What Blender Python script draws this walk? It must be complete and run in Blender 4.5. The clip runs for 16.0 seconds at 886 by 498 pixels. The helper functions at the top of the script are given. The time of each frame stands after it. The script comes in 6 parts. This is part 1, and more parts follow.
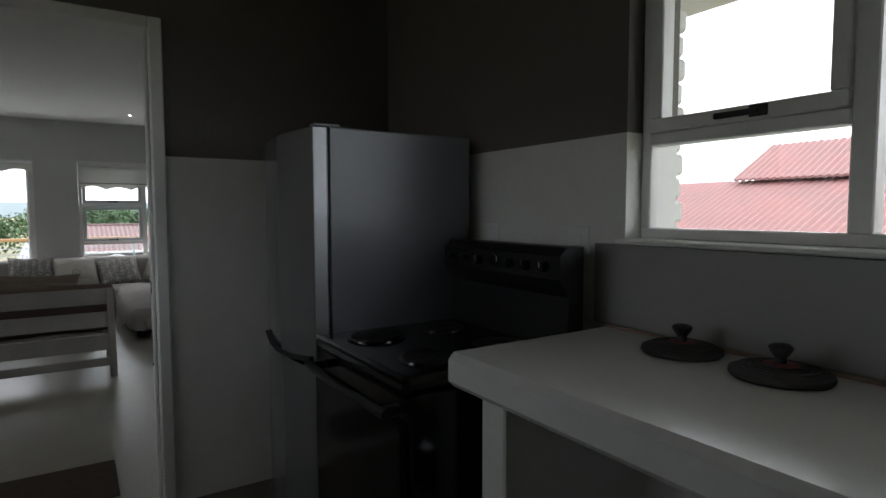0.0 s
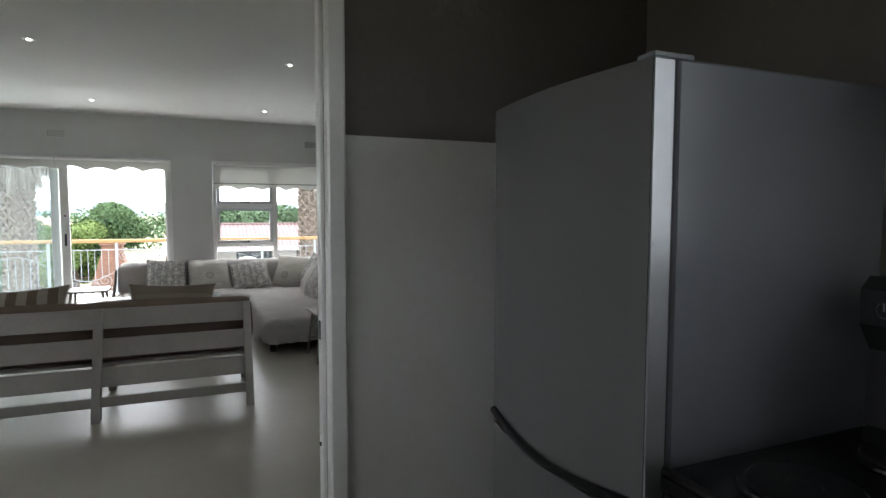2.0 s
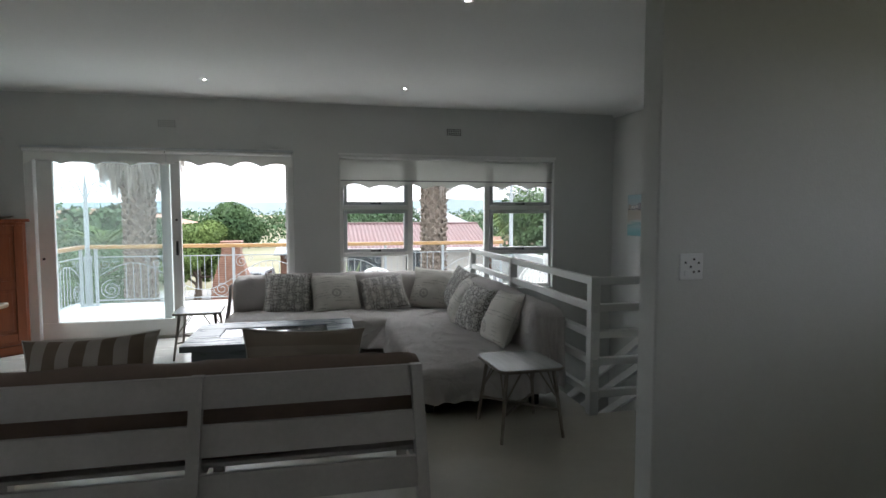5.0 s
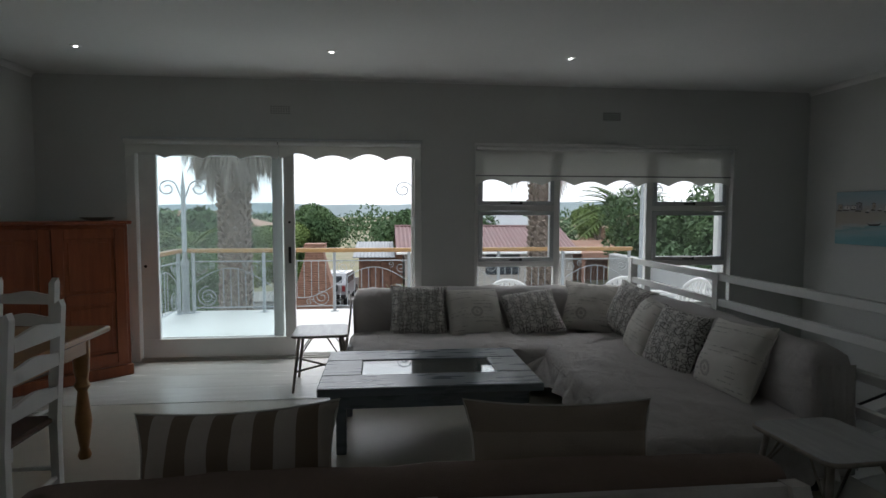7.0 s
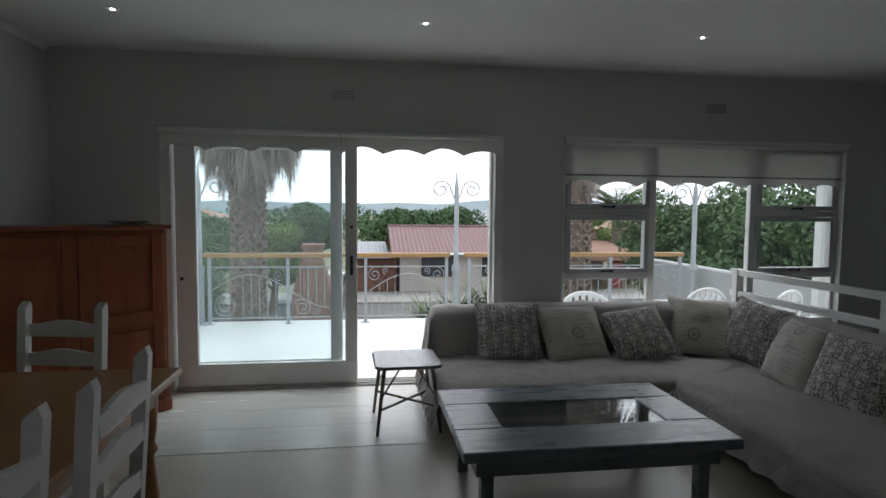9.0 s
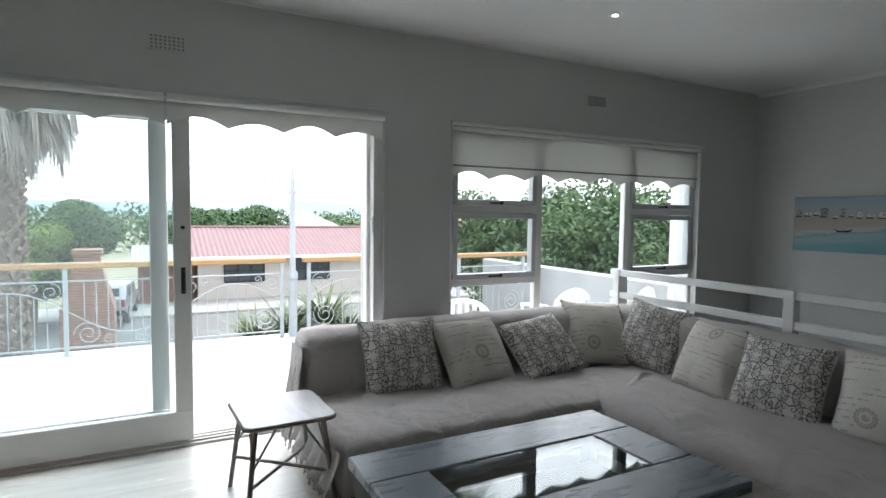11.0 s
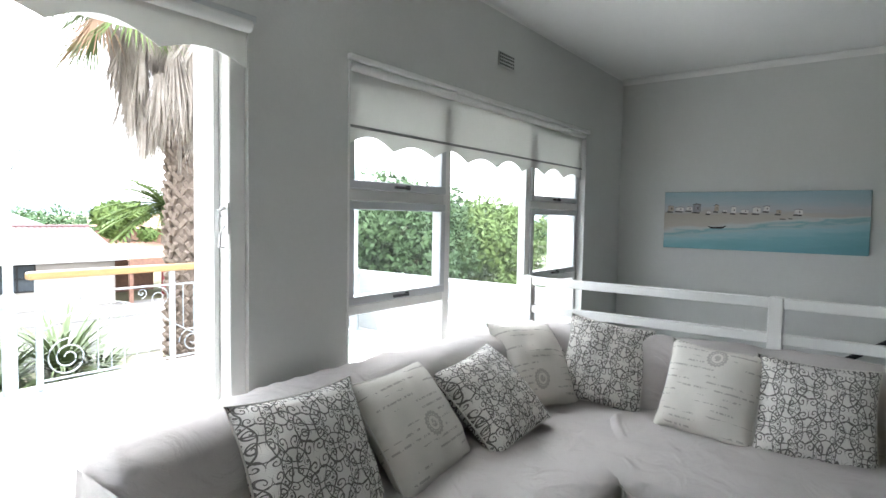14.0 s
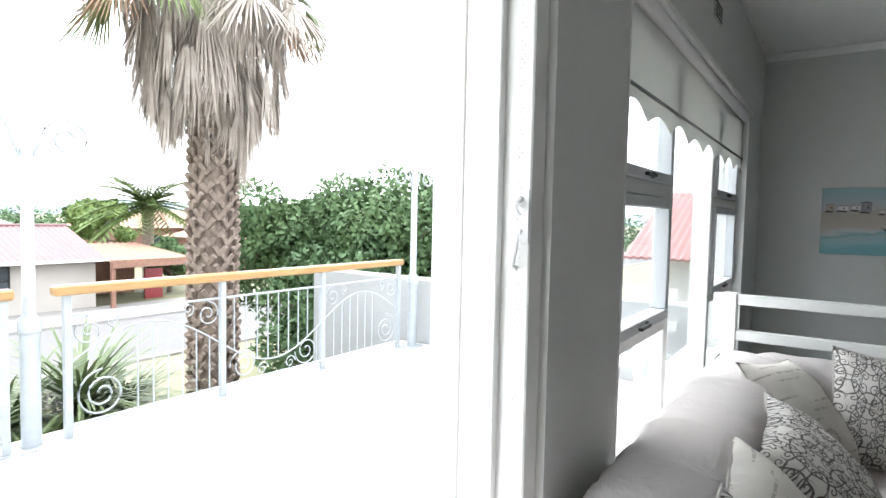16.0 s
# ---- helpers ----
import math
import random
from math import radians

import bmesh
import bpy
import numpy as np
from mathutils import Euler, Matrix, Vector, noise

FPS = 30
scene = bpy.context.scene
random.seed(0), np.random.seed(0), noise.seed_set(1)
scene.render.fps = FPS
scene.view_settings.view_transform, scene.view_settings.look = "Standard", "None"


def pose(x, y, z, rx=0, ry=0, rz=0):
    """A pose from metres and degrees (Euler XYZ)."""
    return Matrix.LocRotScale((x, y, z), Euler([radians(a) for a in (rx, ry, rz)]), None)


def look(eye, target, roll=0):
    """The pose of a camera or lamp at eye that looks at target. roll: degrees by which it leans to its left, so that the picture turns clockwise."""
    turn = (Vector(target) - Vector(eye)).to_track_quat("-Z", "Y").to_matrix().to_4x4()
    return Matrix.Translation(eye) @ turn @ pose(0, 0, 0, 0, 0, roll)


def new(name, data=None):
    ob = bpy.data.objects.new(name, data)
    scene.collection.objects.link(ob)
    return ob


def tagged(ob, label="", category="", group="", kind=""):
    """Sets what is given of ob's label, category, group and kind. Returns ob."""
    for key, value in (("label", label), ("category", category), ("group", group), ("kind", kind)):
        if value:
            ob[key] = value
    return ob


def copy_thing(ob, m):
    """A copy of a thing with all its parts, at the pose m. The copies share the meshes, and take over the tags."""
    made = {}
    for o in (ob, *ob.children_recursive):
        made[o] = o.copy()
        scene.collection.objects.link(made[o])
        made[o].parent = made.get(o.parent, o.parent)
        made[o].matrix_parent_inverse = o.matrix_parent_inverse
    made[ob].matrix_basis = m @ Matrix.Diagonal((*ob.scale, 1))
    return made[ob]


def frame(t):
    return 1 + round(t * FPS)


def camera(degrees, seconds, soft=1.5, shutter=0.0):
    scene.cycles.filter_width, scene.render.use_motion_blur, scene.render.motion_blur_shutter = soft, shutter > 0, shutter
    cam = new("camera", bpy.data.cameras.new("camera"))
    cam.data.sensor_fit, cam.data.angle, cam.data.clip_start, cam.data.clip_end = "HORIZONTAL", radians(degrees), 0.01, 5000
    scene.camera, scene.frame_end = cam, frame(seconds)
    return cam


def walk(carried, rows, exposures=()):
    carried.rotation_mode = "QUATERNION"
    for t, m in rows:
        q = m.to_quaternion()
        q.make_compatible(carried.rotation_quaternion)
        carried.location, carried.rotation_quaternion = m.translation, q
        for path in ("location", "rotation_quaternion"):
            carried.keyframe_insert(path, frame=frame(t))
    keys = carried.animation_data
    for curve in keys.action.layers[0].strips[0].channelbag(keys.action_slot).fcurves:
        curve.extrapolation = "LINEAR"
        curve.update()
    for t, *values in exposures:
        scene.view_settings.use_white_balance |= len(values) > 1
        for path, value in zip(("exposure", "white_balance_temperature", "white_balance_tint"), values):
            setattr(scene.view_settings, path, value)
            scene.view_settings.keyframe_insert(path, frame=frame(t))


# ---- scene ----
cam = camera(75.9, 16.0)
PATH = [
    (0, (0.644, 0.436, 1.377), (1.728, 2.111, 1.245), -0.1),
    (0.5, (0.657, 0.717, 1.367), (1.659, 2.443, 1.237), 0),
    (1, (0.659, 1.023, 1.375), (1.568, 2.8, 1.245), 0.1),
    (1.5, (0.639, 1.33, 1.396), (1.456, 3.151, 1.263), 0),
    (2, (0.611, 1.604, 1.399), (1.377, 3.447, 1.269), 0.1),
    (2.5, (0.603, 1.939, 1.414), (1.288, 3.813, 1.281), -0.1),
    (3, (0.566, 2.243, 1.423), (1.148, 4.152, 1.288), -0.1),
    (5.5, (0.333, 3.897, 1.448), (0.718, 5.855, 1.317), 0),
    (6, (0.199, 4.273, 1.425), (0.5, 6.246, 1.3), 0),
    (6.5, (0.006, 4.553, 1.439), (0.237, 6.536, 1.315), 0.1),
    (7, (-0.208, 4.799, 1.433), (0.001, 6.784, 1.306), 0.1),
    (7.5, (-0.445, 5.057, 1.488), (-0.243, 7.042, 1.349), 0.3),
    (8, (-0.627, 5.284, 1.485), (-0.434, 7.27, 1.352), 0.4),
    (9.3, (-1.12, 5.81, 1.47), (-0.78, 7.77, 1.34), 0.5),
    (10.5, (-1.302, 6.484, 1.456), (-0.582, 8.346, 1.326), 0.6),
    (11, (-1.32, 6.703, 1.436), (-0.388, 8.469, 1.315), 0.7),
    (11.5, (-1.333, 6.95, 1.43), (-0.134, 8.547, 1.314), 0.7),
    (12, (-1.248, 7.169, 1.414), (0.106, 8.637, 1.301), 0.8),
    (12.5, (-1.256, 7.46, 1.395), (0.209, 8.817, 1.282), 0.9),
    (13, (-1.251, 7.77, 1.393), (0.304, 9.024, 1.282), 0.8),
    (13.5, (-1.192, 8.09, 1.387), (0.391, 9.308, 1.276), 0.9),
    (14, (-1.159, 8.449, 1.381), (0.434, 9.653, 1.268), 1),
    (14.5, (-1.137, 8.809, 1.383), (0.47, 9.993, 1.268), 1.1),
    (15, (-1.056, 9.205, 1.345), (0.565, 10.372, 1.242), 1.25),
    (15.5, (-1.052, 9.56, 1.335), (0.575, 10.717, 1.232), 1.2),
    (16, (-1.055, 9.875, 1.355), (0.585, 11.012, 1.244), 1.2),
]
EXPOSURES = [(0.0, 1.6, 6300, 10), (2.5, 2.72, 6350, 10), (5.5, 1.62, 6250, 10), (8.0, 0.58, 6250, 10), (10.5, 1.7, 6150, 10), (12.5, 2.72, 6150, 10), (14.5, 3.0, 6200, 10), (16.0, 2.5, 6250, 10)]
walk(cam, [(t, look(eye, target, roll)) for t, eye, target, roll in PATH], EXPOSURES)

# ---- world and sun: a bright overcast day ----
world = bpy.data.worlds.new("overcast_sky")
scene.world = world
world.use_nodes = True
wn, wl = world.node_tree.nodes, world.node_tree.links
wn.clear()
SKY = 0.15
sky = wn.new("ShaderNodeTexSky")
sky.sky_type = "NISHITA"
sky.sun_disc = False
sky.sun_elevation, sky.sun_rotation = radians(50), radians(30)
sky.air_density, sky.dust_density, sky.ozone_density = 1.0, 6.0, 1.0
veil = wn.new("ShaderNodeHueSaturation")
veil.inputs["Saturation"].default_value = 0.22
back = wn.new("ShaderNodeBackground")
back.inputs["Strength"].default_value = SKY
wout = wn.new("ShaderNodeOutputWorld")
wl.new(sky.outputs[0], veil.inputs["Color"])
cloud = wn.new("ShaderNodeMix")
cloud.data_type = "RGBA"
cloud.inputs["Factor"].default_value = 0.8
cloud.inputs["B"].default_value = (7.6, 7.8, 8.1, 1)
wl.new(veil.outputs[0], cloud.inputs["A"])
wl.new(cloud.outputs["Result"], back.inputs["Color"])
wl.new(back.outputs[0], wout.inputs["Surface"])
sun_data = bpy.data.lights.new("sun", "SUN")
sun_data.energy, sun_data.angle, sun_data.color = 0.5, radians(25), (1.0, 0.97, 0.93)
sun = new("sun", sun_data)
sun.matrix_world = look((0, 0, 30), (-7.0, -12.0, 0))


# ---- materials ----
def mat(name, color, rough=0.6, metal=0.0, var=0.12, scale=6.0, bump=0.0, bscale=60.0, spec=0.5, fine=40.0, coat=0.0, alt=None, stretch=(1, 1, 1)):
    """A painted, woven or stony surface: base colour varied at two scales, with roughness and fine relief."""
    m = bpy.data.materials.new(name)
    m.use_nodes = True
    nt = m.node_tree
    n, l = nt.nodes, nt.links
    b = n["Principled BSDF"]
    b.inputs["Metallic"].default_value = metal
    b.inputs["Specular IOR Level"].default_value = spec
    b.inputs["Coat Weight"].default_value = coat
    co = n.new("ShaderNodeTexCoord")
    mp = n.new("ShaderNodeMapping")
    mp.inputs["Scale"].default_value = stretch
    l.new(co.outputs["Object"], mp.inputs["Vector"])
    n1 = n.new("ShaderNodeTexNoise")
    n1.inputs["Scale"].default_value, n1.inputs["Detail"].default_value = scale, 5.0
    n2 = n.new("ShaderNodeTexNoise")
    n2.inputs["Scale"].default_value, n2.inputs["Detail"].default_value = fine, 3.0
    l.new(mp.outputs[0], n1.inputs["Vector"])
    l.new(mp.outputs[0], n2.inputs["Vector"])
    mx = n.new("ShaderNodeMath")
    mx.operation = "MULTIPLY_ADD"
    mx.inputs[1].default_value = 0.35
    l.new(n2.outputs["Fac"], mx.inputs[0])
    l.new(n1.outputs["Fac"], mx.inputs[2])
    rp = n.new("ShaderNodeMapRange")
    rp.inputs["From Min"].default_value, rp.inputs["From Max"].default_value = 0.4, 0.95
    l.new(mx.outputs[0], rp.inputs["Value"])
    mc = n.new("ShaderNodeMix")
    mc.data_type = "RGBA"
    lo = alt if alt else tuple(c * (1 - var) for c in color)
    hi = color if alt else tuple(min(1.0, c * (1 + var * 0.6)) for c in color)
    mc.inputs["A"].default_value, mc.inputs["B"].default_value = (*lo, 1), (*hi, 1)
    l.new(rp.outputs[0], mc.inputs["Factor"])
    l.new(mc.outputs["Result"], b.inputs["Base Color"])
    rr = n.new("ShaderNodeMapRange")
    rr.inputs["To Min"].default_value, rr.inputs["To Max"].default_value = max(0.02, rough * 0.85), min(1.0, rough * 1.15)
    l.new(n1.outputs["Fac"], rr.inputs["Value"])
    l.new(rr.outputs[0], b.inputs["Roughness"])
    if bump:
        n3 = n.new("ShaderNodeTexNoise")
        n3.inputs["Scale"].default_value, n3.inputs["Detail"].default_value = bscale, 4.0
        l.new(mp.outputs[0], n3.inputs["Vector"])
        bp = n.new("ShaderNodeBump")
        bp.inputs["Strength"].default_value, bp.inputs["Distance"].default_value = bump, 0.01
        l.new(n3.outputs["Fac"], bp.inputs["Height"])
        l.new(bp.outputs[0], b.inputs["Normal"])
    return m


def glow(name, color, strength):
    m = bpy.data.materials.new(name)
    m.use_nodes = True
    b = m.node_tree.nodes["Principled BSDF"]
    b.inputs["Base Color"].default_value = (*color, 1)
    b.inputs["Emission Color"].default_value = (*color, 1)
    b.inputs["Emission Strength"].default_value = strength
    return m


def pane_glass(name, tint=(0.97, 0.98, 0.98), gloss=0.02, rise=0.55, dust=0.0):
    """Thin window glass: mostly clear, with a reflection that grows at grazing angles and a film of dust."""
    m = bpy.data.materials.new(name)
    m.use_nodes = True
    n, l = m.node_tree.nodes, m.node_tree.links
    n.clear()
    out = n.new("ShaderNodeOutputMaterial")
    tr, gl, mx, lw, fr = n.new("ShaderNodeBsdfTransparent"), n.new("ShaderNodeBsdfGlossy"), n.new("ShaderNodeMixShader"), n.new("ShaderNodeLayerWeight"), n.new("ShaderNodeMath")
    pw = n.new("ShaderNodeMath")
    pw.operation, pw.inputs[1].default_value = "POWER", 5.0
    fr.operation, fr.inputs[1].default_value, fr.inputs[2].default_value = "MULTIPLY_ADD", rise, gloss
    lw.inputs["Blend"].default_value = 0.5
    l.new(lw.outputs["Facing"], pw.inputs[0])
    l.new(pw.outputs[0], fr.inputs[0])
    tr.inputs["Color"].default_value = (*tint, 1)
    gl.inputs["Roughness"].default_value = 0.01
    l.new(fr.outputs[0], mx.inputs["Fac"])
    l.new(tr.outputs[0], mx.inputs[1])
    l.new(gl.outputs[0], mx.inputs[2])
    film, soil = n.new("ShaderNodeMixShader"), n.new("ShaderNodeBsdfTranslucent")
    soil.inputs["Color"].default_value = (0.75, 0.78, 0.78, 1)
    spots = n.new("ShaderNodeTexNoise")
    spots.inputs["Scale"].default_value, spots.inputs["Detail"].default_value = 2.5, 5.0
    amount = n.new("ShaderNodeMapRange")
    amount.inputs["From Min"].default_value, amount.inputs["From Max"].default_value = 0.3, 0.7
    amount.inputs["To Min"].default_value, amount.inputs["To Max"].default_value = dust * 0.7, dust * 1.3
    l.new(spots.outputs["Fac"], amount.inputs["Value"])
    l.new(amount.outputs[0], film.inputs["Fac"])
    l.new(mx.outputs[0], film.inputs[1])
    l.new(soil.outputs[0], film.inputs[2])
    l.new(film.outputs[0], out.inputs["Surface"])
    return m


M = {}
M["wall"] = mat("grey_green_wall_paint", (0.615, 0.62, 0.60), 0.7, var=0.05, scale=1.5, bump=0.12, bscale=90, spec=0.3)
M["ceiling"] = mat("ceiling_paint", (0.82, 0.82, 0.80), 0.85, var=0.04, scale=1.0, bump=0.08, bscale=60, spec=0.2)
M["white"] = mat("white_gloss_paint", (0.78, 0.78, 0.76), 0.38, var=0.06, scale=4, bump=0.06, bscale=30)
M["plaster"] = mat("white_plaster_paint", (0.72, 0.73, 0.71), 0.6, var=0.07, scale=2.5, bump=0.2, bscale=25)
M["kdark"] = mat("charcoal_wall_paint", (0.135, 0.125, 0.11), 0.7, var=0.1, scale=2, bump=0.15, bscale=50, spec=0.3)
M["kwhite"] = mat("kitchen_white_paint", (0.74, 0.74, 0.71), 0.45, var=0.08, scale=2.2, bump=0.15, bscale=30)
M["floor"] = mat("cream_painted_floor", (0.50, 0.465, 0.40), 0.32, var=0.10, scale=1.6, bump=0.05, bscale=18, fine=14)
M["board"] = mat("white_painted_boards", (0.64, 0.63, 0.595), 0.26, var=0.10, scale=2.0, bump=0.12, bscale=20, stretch=(1, 8, 8))
M["kfloor"] = mat("brown_floor_screed", (0.16, 0.13, 0.10), 0.4, var=0.2, scale=3, bump=0.1)
M["slate"] = mat("grey_splashback", (0.30, 0.30, 0.29), 0.35, var=0.08, scale=3)
M["blind"] = mat("white_blind_cloth", (0.90, 0.90, 0.87), 0.8, var=0.05, scale=3, bump=0.15, bscale=300)
bn, bl = M["blind"].node_tree.nodes, M["blind"].node_tree.links
lit = bn.new("ShaderNodeBsdfTranslucent")
lit.inputs["Color"].default_value = (0.80, 0.80, 0.77, 1)
blend = bn.new("ShaderNodeMixShader")
blend.inputs["Fac"].default_value = 0.27
bl.new(bn["Principled BSDF"].outputs[0], blend.inputs[1])
bl.new(lit.outputs[0], blend.inputs[2])
bl.new(blend.outputs[0], bn["Material Output"].inputs["Surface"])
M["hem"] = mat("grey_blind_hem", (0.25, 0.25, 0.25), 0.5)
M["alu"] = mat("grey_window_paint", (0.55, 0.57, 0.58), 0.4, var=0.06, scale=6)
M["glass"] = pane_glass("clear_window_glass", dust=0.006)
M["glass2"] = pane_glass("greenish_door_glass", (0.93, 0.965, 0.97), dust=0.022)
M["inset"] = pane_glass("table_glass", (0.8, 0.85, 0.84), 0.06, 1.1)
M["pine"] = mat("red_pine_varnish", (0.30, 0.085, 0.030), 0.35, var=0.35, scale=3, bump=0.08, bscale=15, stretch=(9, 9, 1), alt=(0.20, 0.05, 0.018))
M["oak"] = mat("honey_pine_tabletop", (0.42, 0.22, 0.08), 0.3, var=0.3, scale=3, bump=0.06, stretch=(9, 1, 9), alt=(0.30, 0.14, 0.05))
M["seatwood"] = mat("dark_woven_seat", (0.10, 0.055, 0.035), 0.7, var=0.3, scale=20, bump=0.5, bscale=120)
M["throw"] = mat("grey_linen_throw", (0.50, 0.47, 0.455), 0.9, var=0.08, scale=3, bump=0.35, bscale=350, spec=0.15, fine=220)
tn, tl = M["throw"].node_tree.nodes, M["throw"].node_tree.links
crease = tn.new("ShaderNodeTexNoise")
crease.inputs["Scale"].default_value, crease.inputs["Detail"].default_value, crease.inputs["Distortion"].default_value = 5.0, 4.0, 1.6
tl.new([q for q in tn if q.type == "TEX_COORD"][0].outputs["Object"], crease.inputs["Vector"])
rump = tn.new("ShaderNodeBump")
rump.inputs["Strength"].default_value, rump.inputs["Distance"].default_value = 0.55, 0.035
tl.new(crease.outputs["Fac"], rump.inputs["Height"])
tl.new([q for q in tn if q.type == "BUMP" and q != rump][0].outputs[0], rump.inputs["Normal"])
tl.new(rump.outputs[0], tn["Principled BSDF"].inputs["Normal"])
M["brown"] = mat("taupe_bench_cushion", (0.22, 0.165, 0.135), 0.9, var=0.12, scale=4, bump=0.3, bscale=300, spec=0.15)
M["tan"] = mat("tan_cushion_cloth", (0.36, 0.30, 0.24), 0.9, var=0.12, scale=4, bump=0.3, bscale=300, spec=0.15)
M["slat_dark"] = mat("worn_slat_paint", (0.47, 0.445, 0.42), 0.45, var=0.12, scale=5, bump=0.12, bscale=30)
M["coffee"] = mat("weathered_blue_grey_paint", (0.20, 0.23, 0.26), 0.28, var=0.22, scale=4, bump=0.12, bscale=25, stretch=(1, 6, 6), alt=(0.165, 0.19, 0.212))
M["sidetop"] = mat("whitewashed_table_top", (0.50, 0.50, 0.50), 0.25, var=0.14, scale=4, bump=0.1, stretch=(8, 1, 8))
M["cane"] = mat("weathered_cane", (0.30, 0.26, 0.22), 0.6, var=0.3, scale=18, bump=0.2)
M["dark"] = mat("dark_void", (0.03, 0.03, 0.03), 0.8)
# door silver is darkened in its colour, for a front turned from the light
M["steel"] = mat("shaded_silver_enamel", (0.145, 0.148, 0.148), 0.14, metal=0.2, var=0.02, scale=3)
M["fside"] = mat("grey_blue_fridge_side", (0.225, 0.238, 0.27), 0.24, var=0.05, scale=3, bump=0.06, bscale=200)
M["chrome"] = mat("chrome", (0.75, 0.75, 0.76), 0.12, metal=1.0, var=0.04)
M["black"] = mat("black_enamel", (0.008, 0.008, 0.009), 0.14, var=0.2, scale=6, spec=0.35)
M["blackm"] = mat("black_plastic", (0.012, 0.012, 0.013), 0.4, var=0.2, scale=8, spec=0.35)
M["edge"] = mat("brushed_door_edge", (0.42, 0.43, 0.45), 0.35, metal=0.6, var=0.05)
M["counter"] = mat("glossy_white_counter", (0.74, 0.74, 0.74), 0.2, var=0.05, scale=3, bump=0.06, bscale=12, coat=0.2)
M["worn"] = mat("worn_orange_edge", (0.42, 0.27, 0.20), 0.5, var=0.25, scale=9)
M["lid"] = mat("charcoal_woven_lid", (0.045, 0.043, 0.045), 0.6, var=0.3, scale=20, bump=0.4, bscale=60)
M["red"] = mat("dark_red_enamel", (0.20, 0.015, 0.02), 0.4, var=0.2)
M["plastic"] = mat("white_plastic", (0.78, 0.78, 0.78), 0.35, var=0.04)
M["balfloor"] = mat("white_balcony_paint", (0.72, 0.72, 0.70), 0.45, var=0.1, alt=(0.58, 0.57, 0.54), scale=0.9, bump=0.12, bscale=20)
M["railwood"] = mat("varnished_rail_wood", (0.34, 0.20, 0.08), 0.35, var=0.25, scale=5, stretch=(1, 9, 9))
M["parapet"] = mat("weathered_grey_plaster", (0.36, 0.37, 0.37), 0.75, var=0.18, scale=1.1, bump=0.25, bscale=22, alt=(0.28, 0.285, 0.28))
M["iron"] = mat("grey_white_painted_iron", (0.31, 0.335, 0.35), 0.45, var=0.1, scale=12, bump=0.1)
M["bark"] = mat("palm_bark", (0.27, 0.215, 0.175), 0.9, var=0.4, scale=9, bump=0.6, bscale=40, alt=(0.13, 0.10, 0.08))
M["dead"] = mat("dry_palm_leaf", (0.42, 0.375, 0.33), 0.85, var=0.45, scale=7, alt=(0.24, 0.20, 0.17))
M["rust"] = mat("withered_palm_fan", (0.30, 0.19, 0.12), 0.8, var=0.3, scale=5, alt=(0.20, 0.12, 0.075))
M["frond"] = mat("green_palm_leaf", (0.125, 0.165, 0.065), 0.55, var=0.3, scale=5, alt=(0.075, 0.11, 0.045))
M["leaf"] = mat("tree_leaf", (0.095, 0.150, 0.060), 0.75, spec=0.2, var=0.4, scale=1.3, alt=(0.035, 0.07, 0.032))
M["leafy"] = mat("yellow_green_leaf", (0.15, 0.205, 0.06), 0.75, spec=0.2, var=0.3, scale=1.5, alt=(0.065, 0.11, 0.035))
M["leafd"] = mat("dark_green_leaf", (0.07, 0.115, 0.05), 0.75, spec=0.2, var=0.4, scale=0.8, alt=(0.04, 0.08, 0.035))
M["trunk"] = mat("tree_bark", (0.14, 0.11, 0.085), 0.9, var=0.3, scale=8, bump=0.4)
M["roof"] = mat("faded_red_roof_sheet", (0.185, 0.105, 0.105), 0.7, var=0.2, scale=1.2, fine=6, alt=(0.14, 0.085, 0.085))
M["roof2"] = mat("red_roof_sheet", (0.27, 0.115, 0.105), 0.65, var=0.25, scale=1.0, fine=5, alt=(0.19, 0.09, 0.085))
M["roofg"] = mat("grey_roof_sheet", (0.20, 0.215, 0.23), 0.6, var=0.15, scale=1.0)
M["roofb"] = mat("brown_roof_tile", (0.28, 0.16, 0.11), 0.8, var=0.3, scale=3, bump=0.4, bscale=8)
M["render"] = mat("cream_house_wall", (0.37, 0.345, 0.31), 0.8, var=0.08, scale=1.0)
M["brick"] = mat("brown_brick", (0.22, 0.12, 0.085), 0.85, var=0.3, scale=6, bump=0.3)
M["ground"] = mat("sandy_ground", (0.22, 0.19, 0.135), 0.95, var=0.3, scale=0.25, bump=0.3, bscale=6, alt=(0.12, 0.13, 0.055), fine=2.0)
M["road"] = mat("grey_road", (0.105, 0.103, 0.10), 0.9, var=0.15, scale=0.6, bump=0.2, bscale=20, fine=8)
M["kerb"] = mat("concrete_kerb", (0.26, 0.25, 0.235), 0.85, var=0.15, scale=3)
M["hill"] = mat("hazy_far_hill", (0.42, 0.50, 0.55), 1.0, var=0.2, scale=0.01, fine=0.05)
M["win"] = mat("dark_window_pane", (0.05, 0.06, 0.07), 0.1, var=0.2)
M["car"] = mat("silver_car_paint", (0.32, 0.33, 0.35), 0.3, metal=0.5, var=0.05, coat=0.5)
M["tyre"] = mat("tyre_rubber", (0.02, 0.02, 0.02), 0.8)
M["spot"] = glow("downlight_glow", (1.0, 0.96, 0.90), 14.0)
M["stair"] = mat("stair_carpet_grey", (0.32, 0.32, 0.31), 0.8, var=0.1)
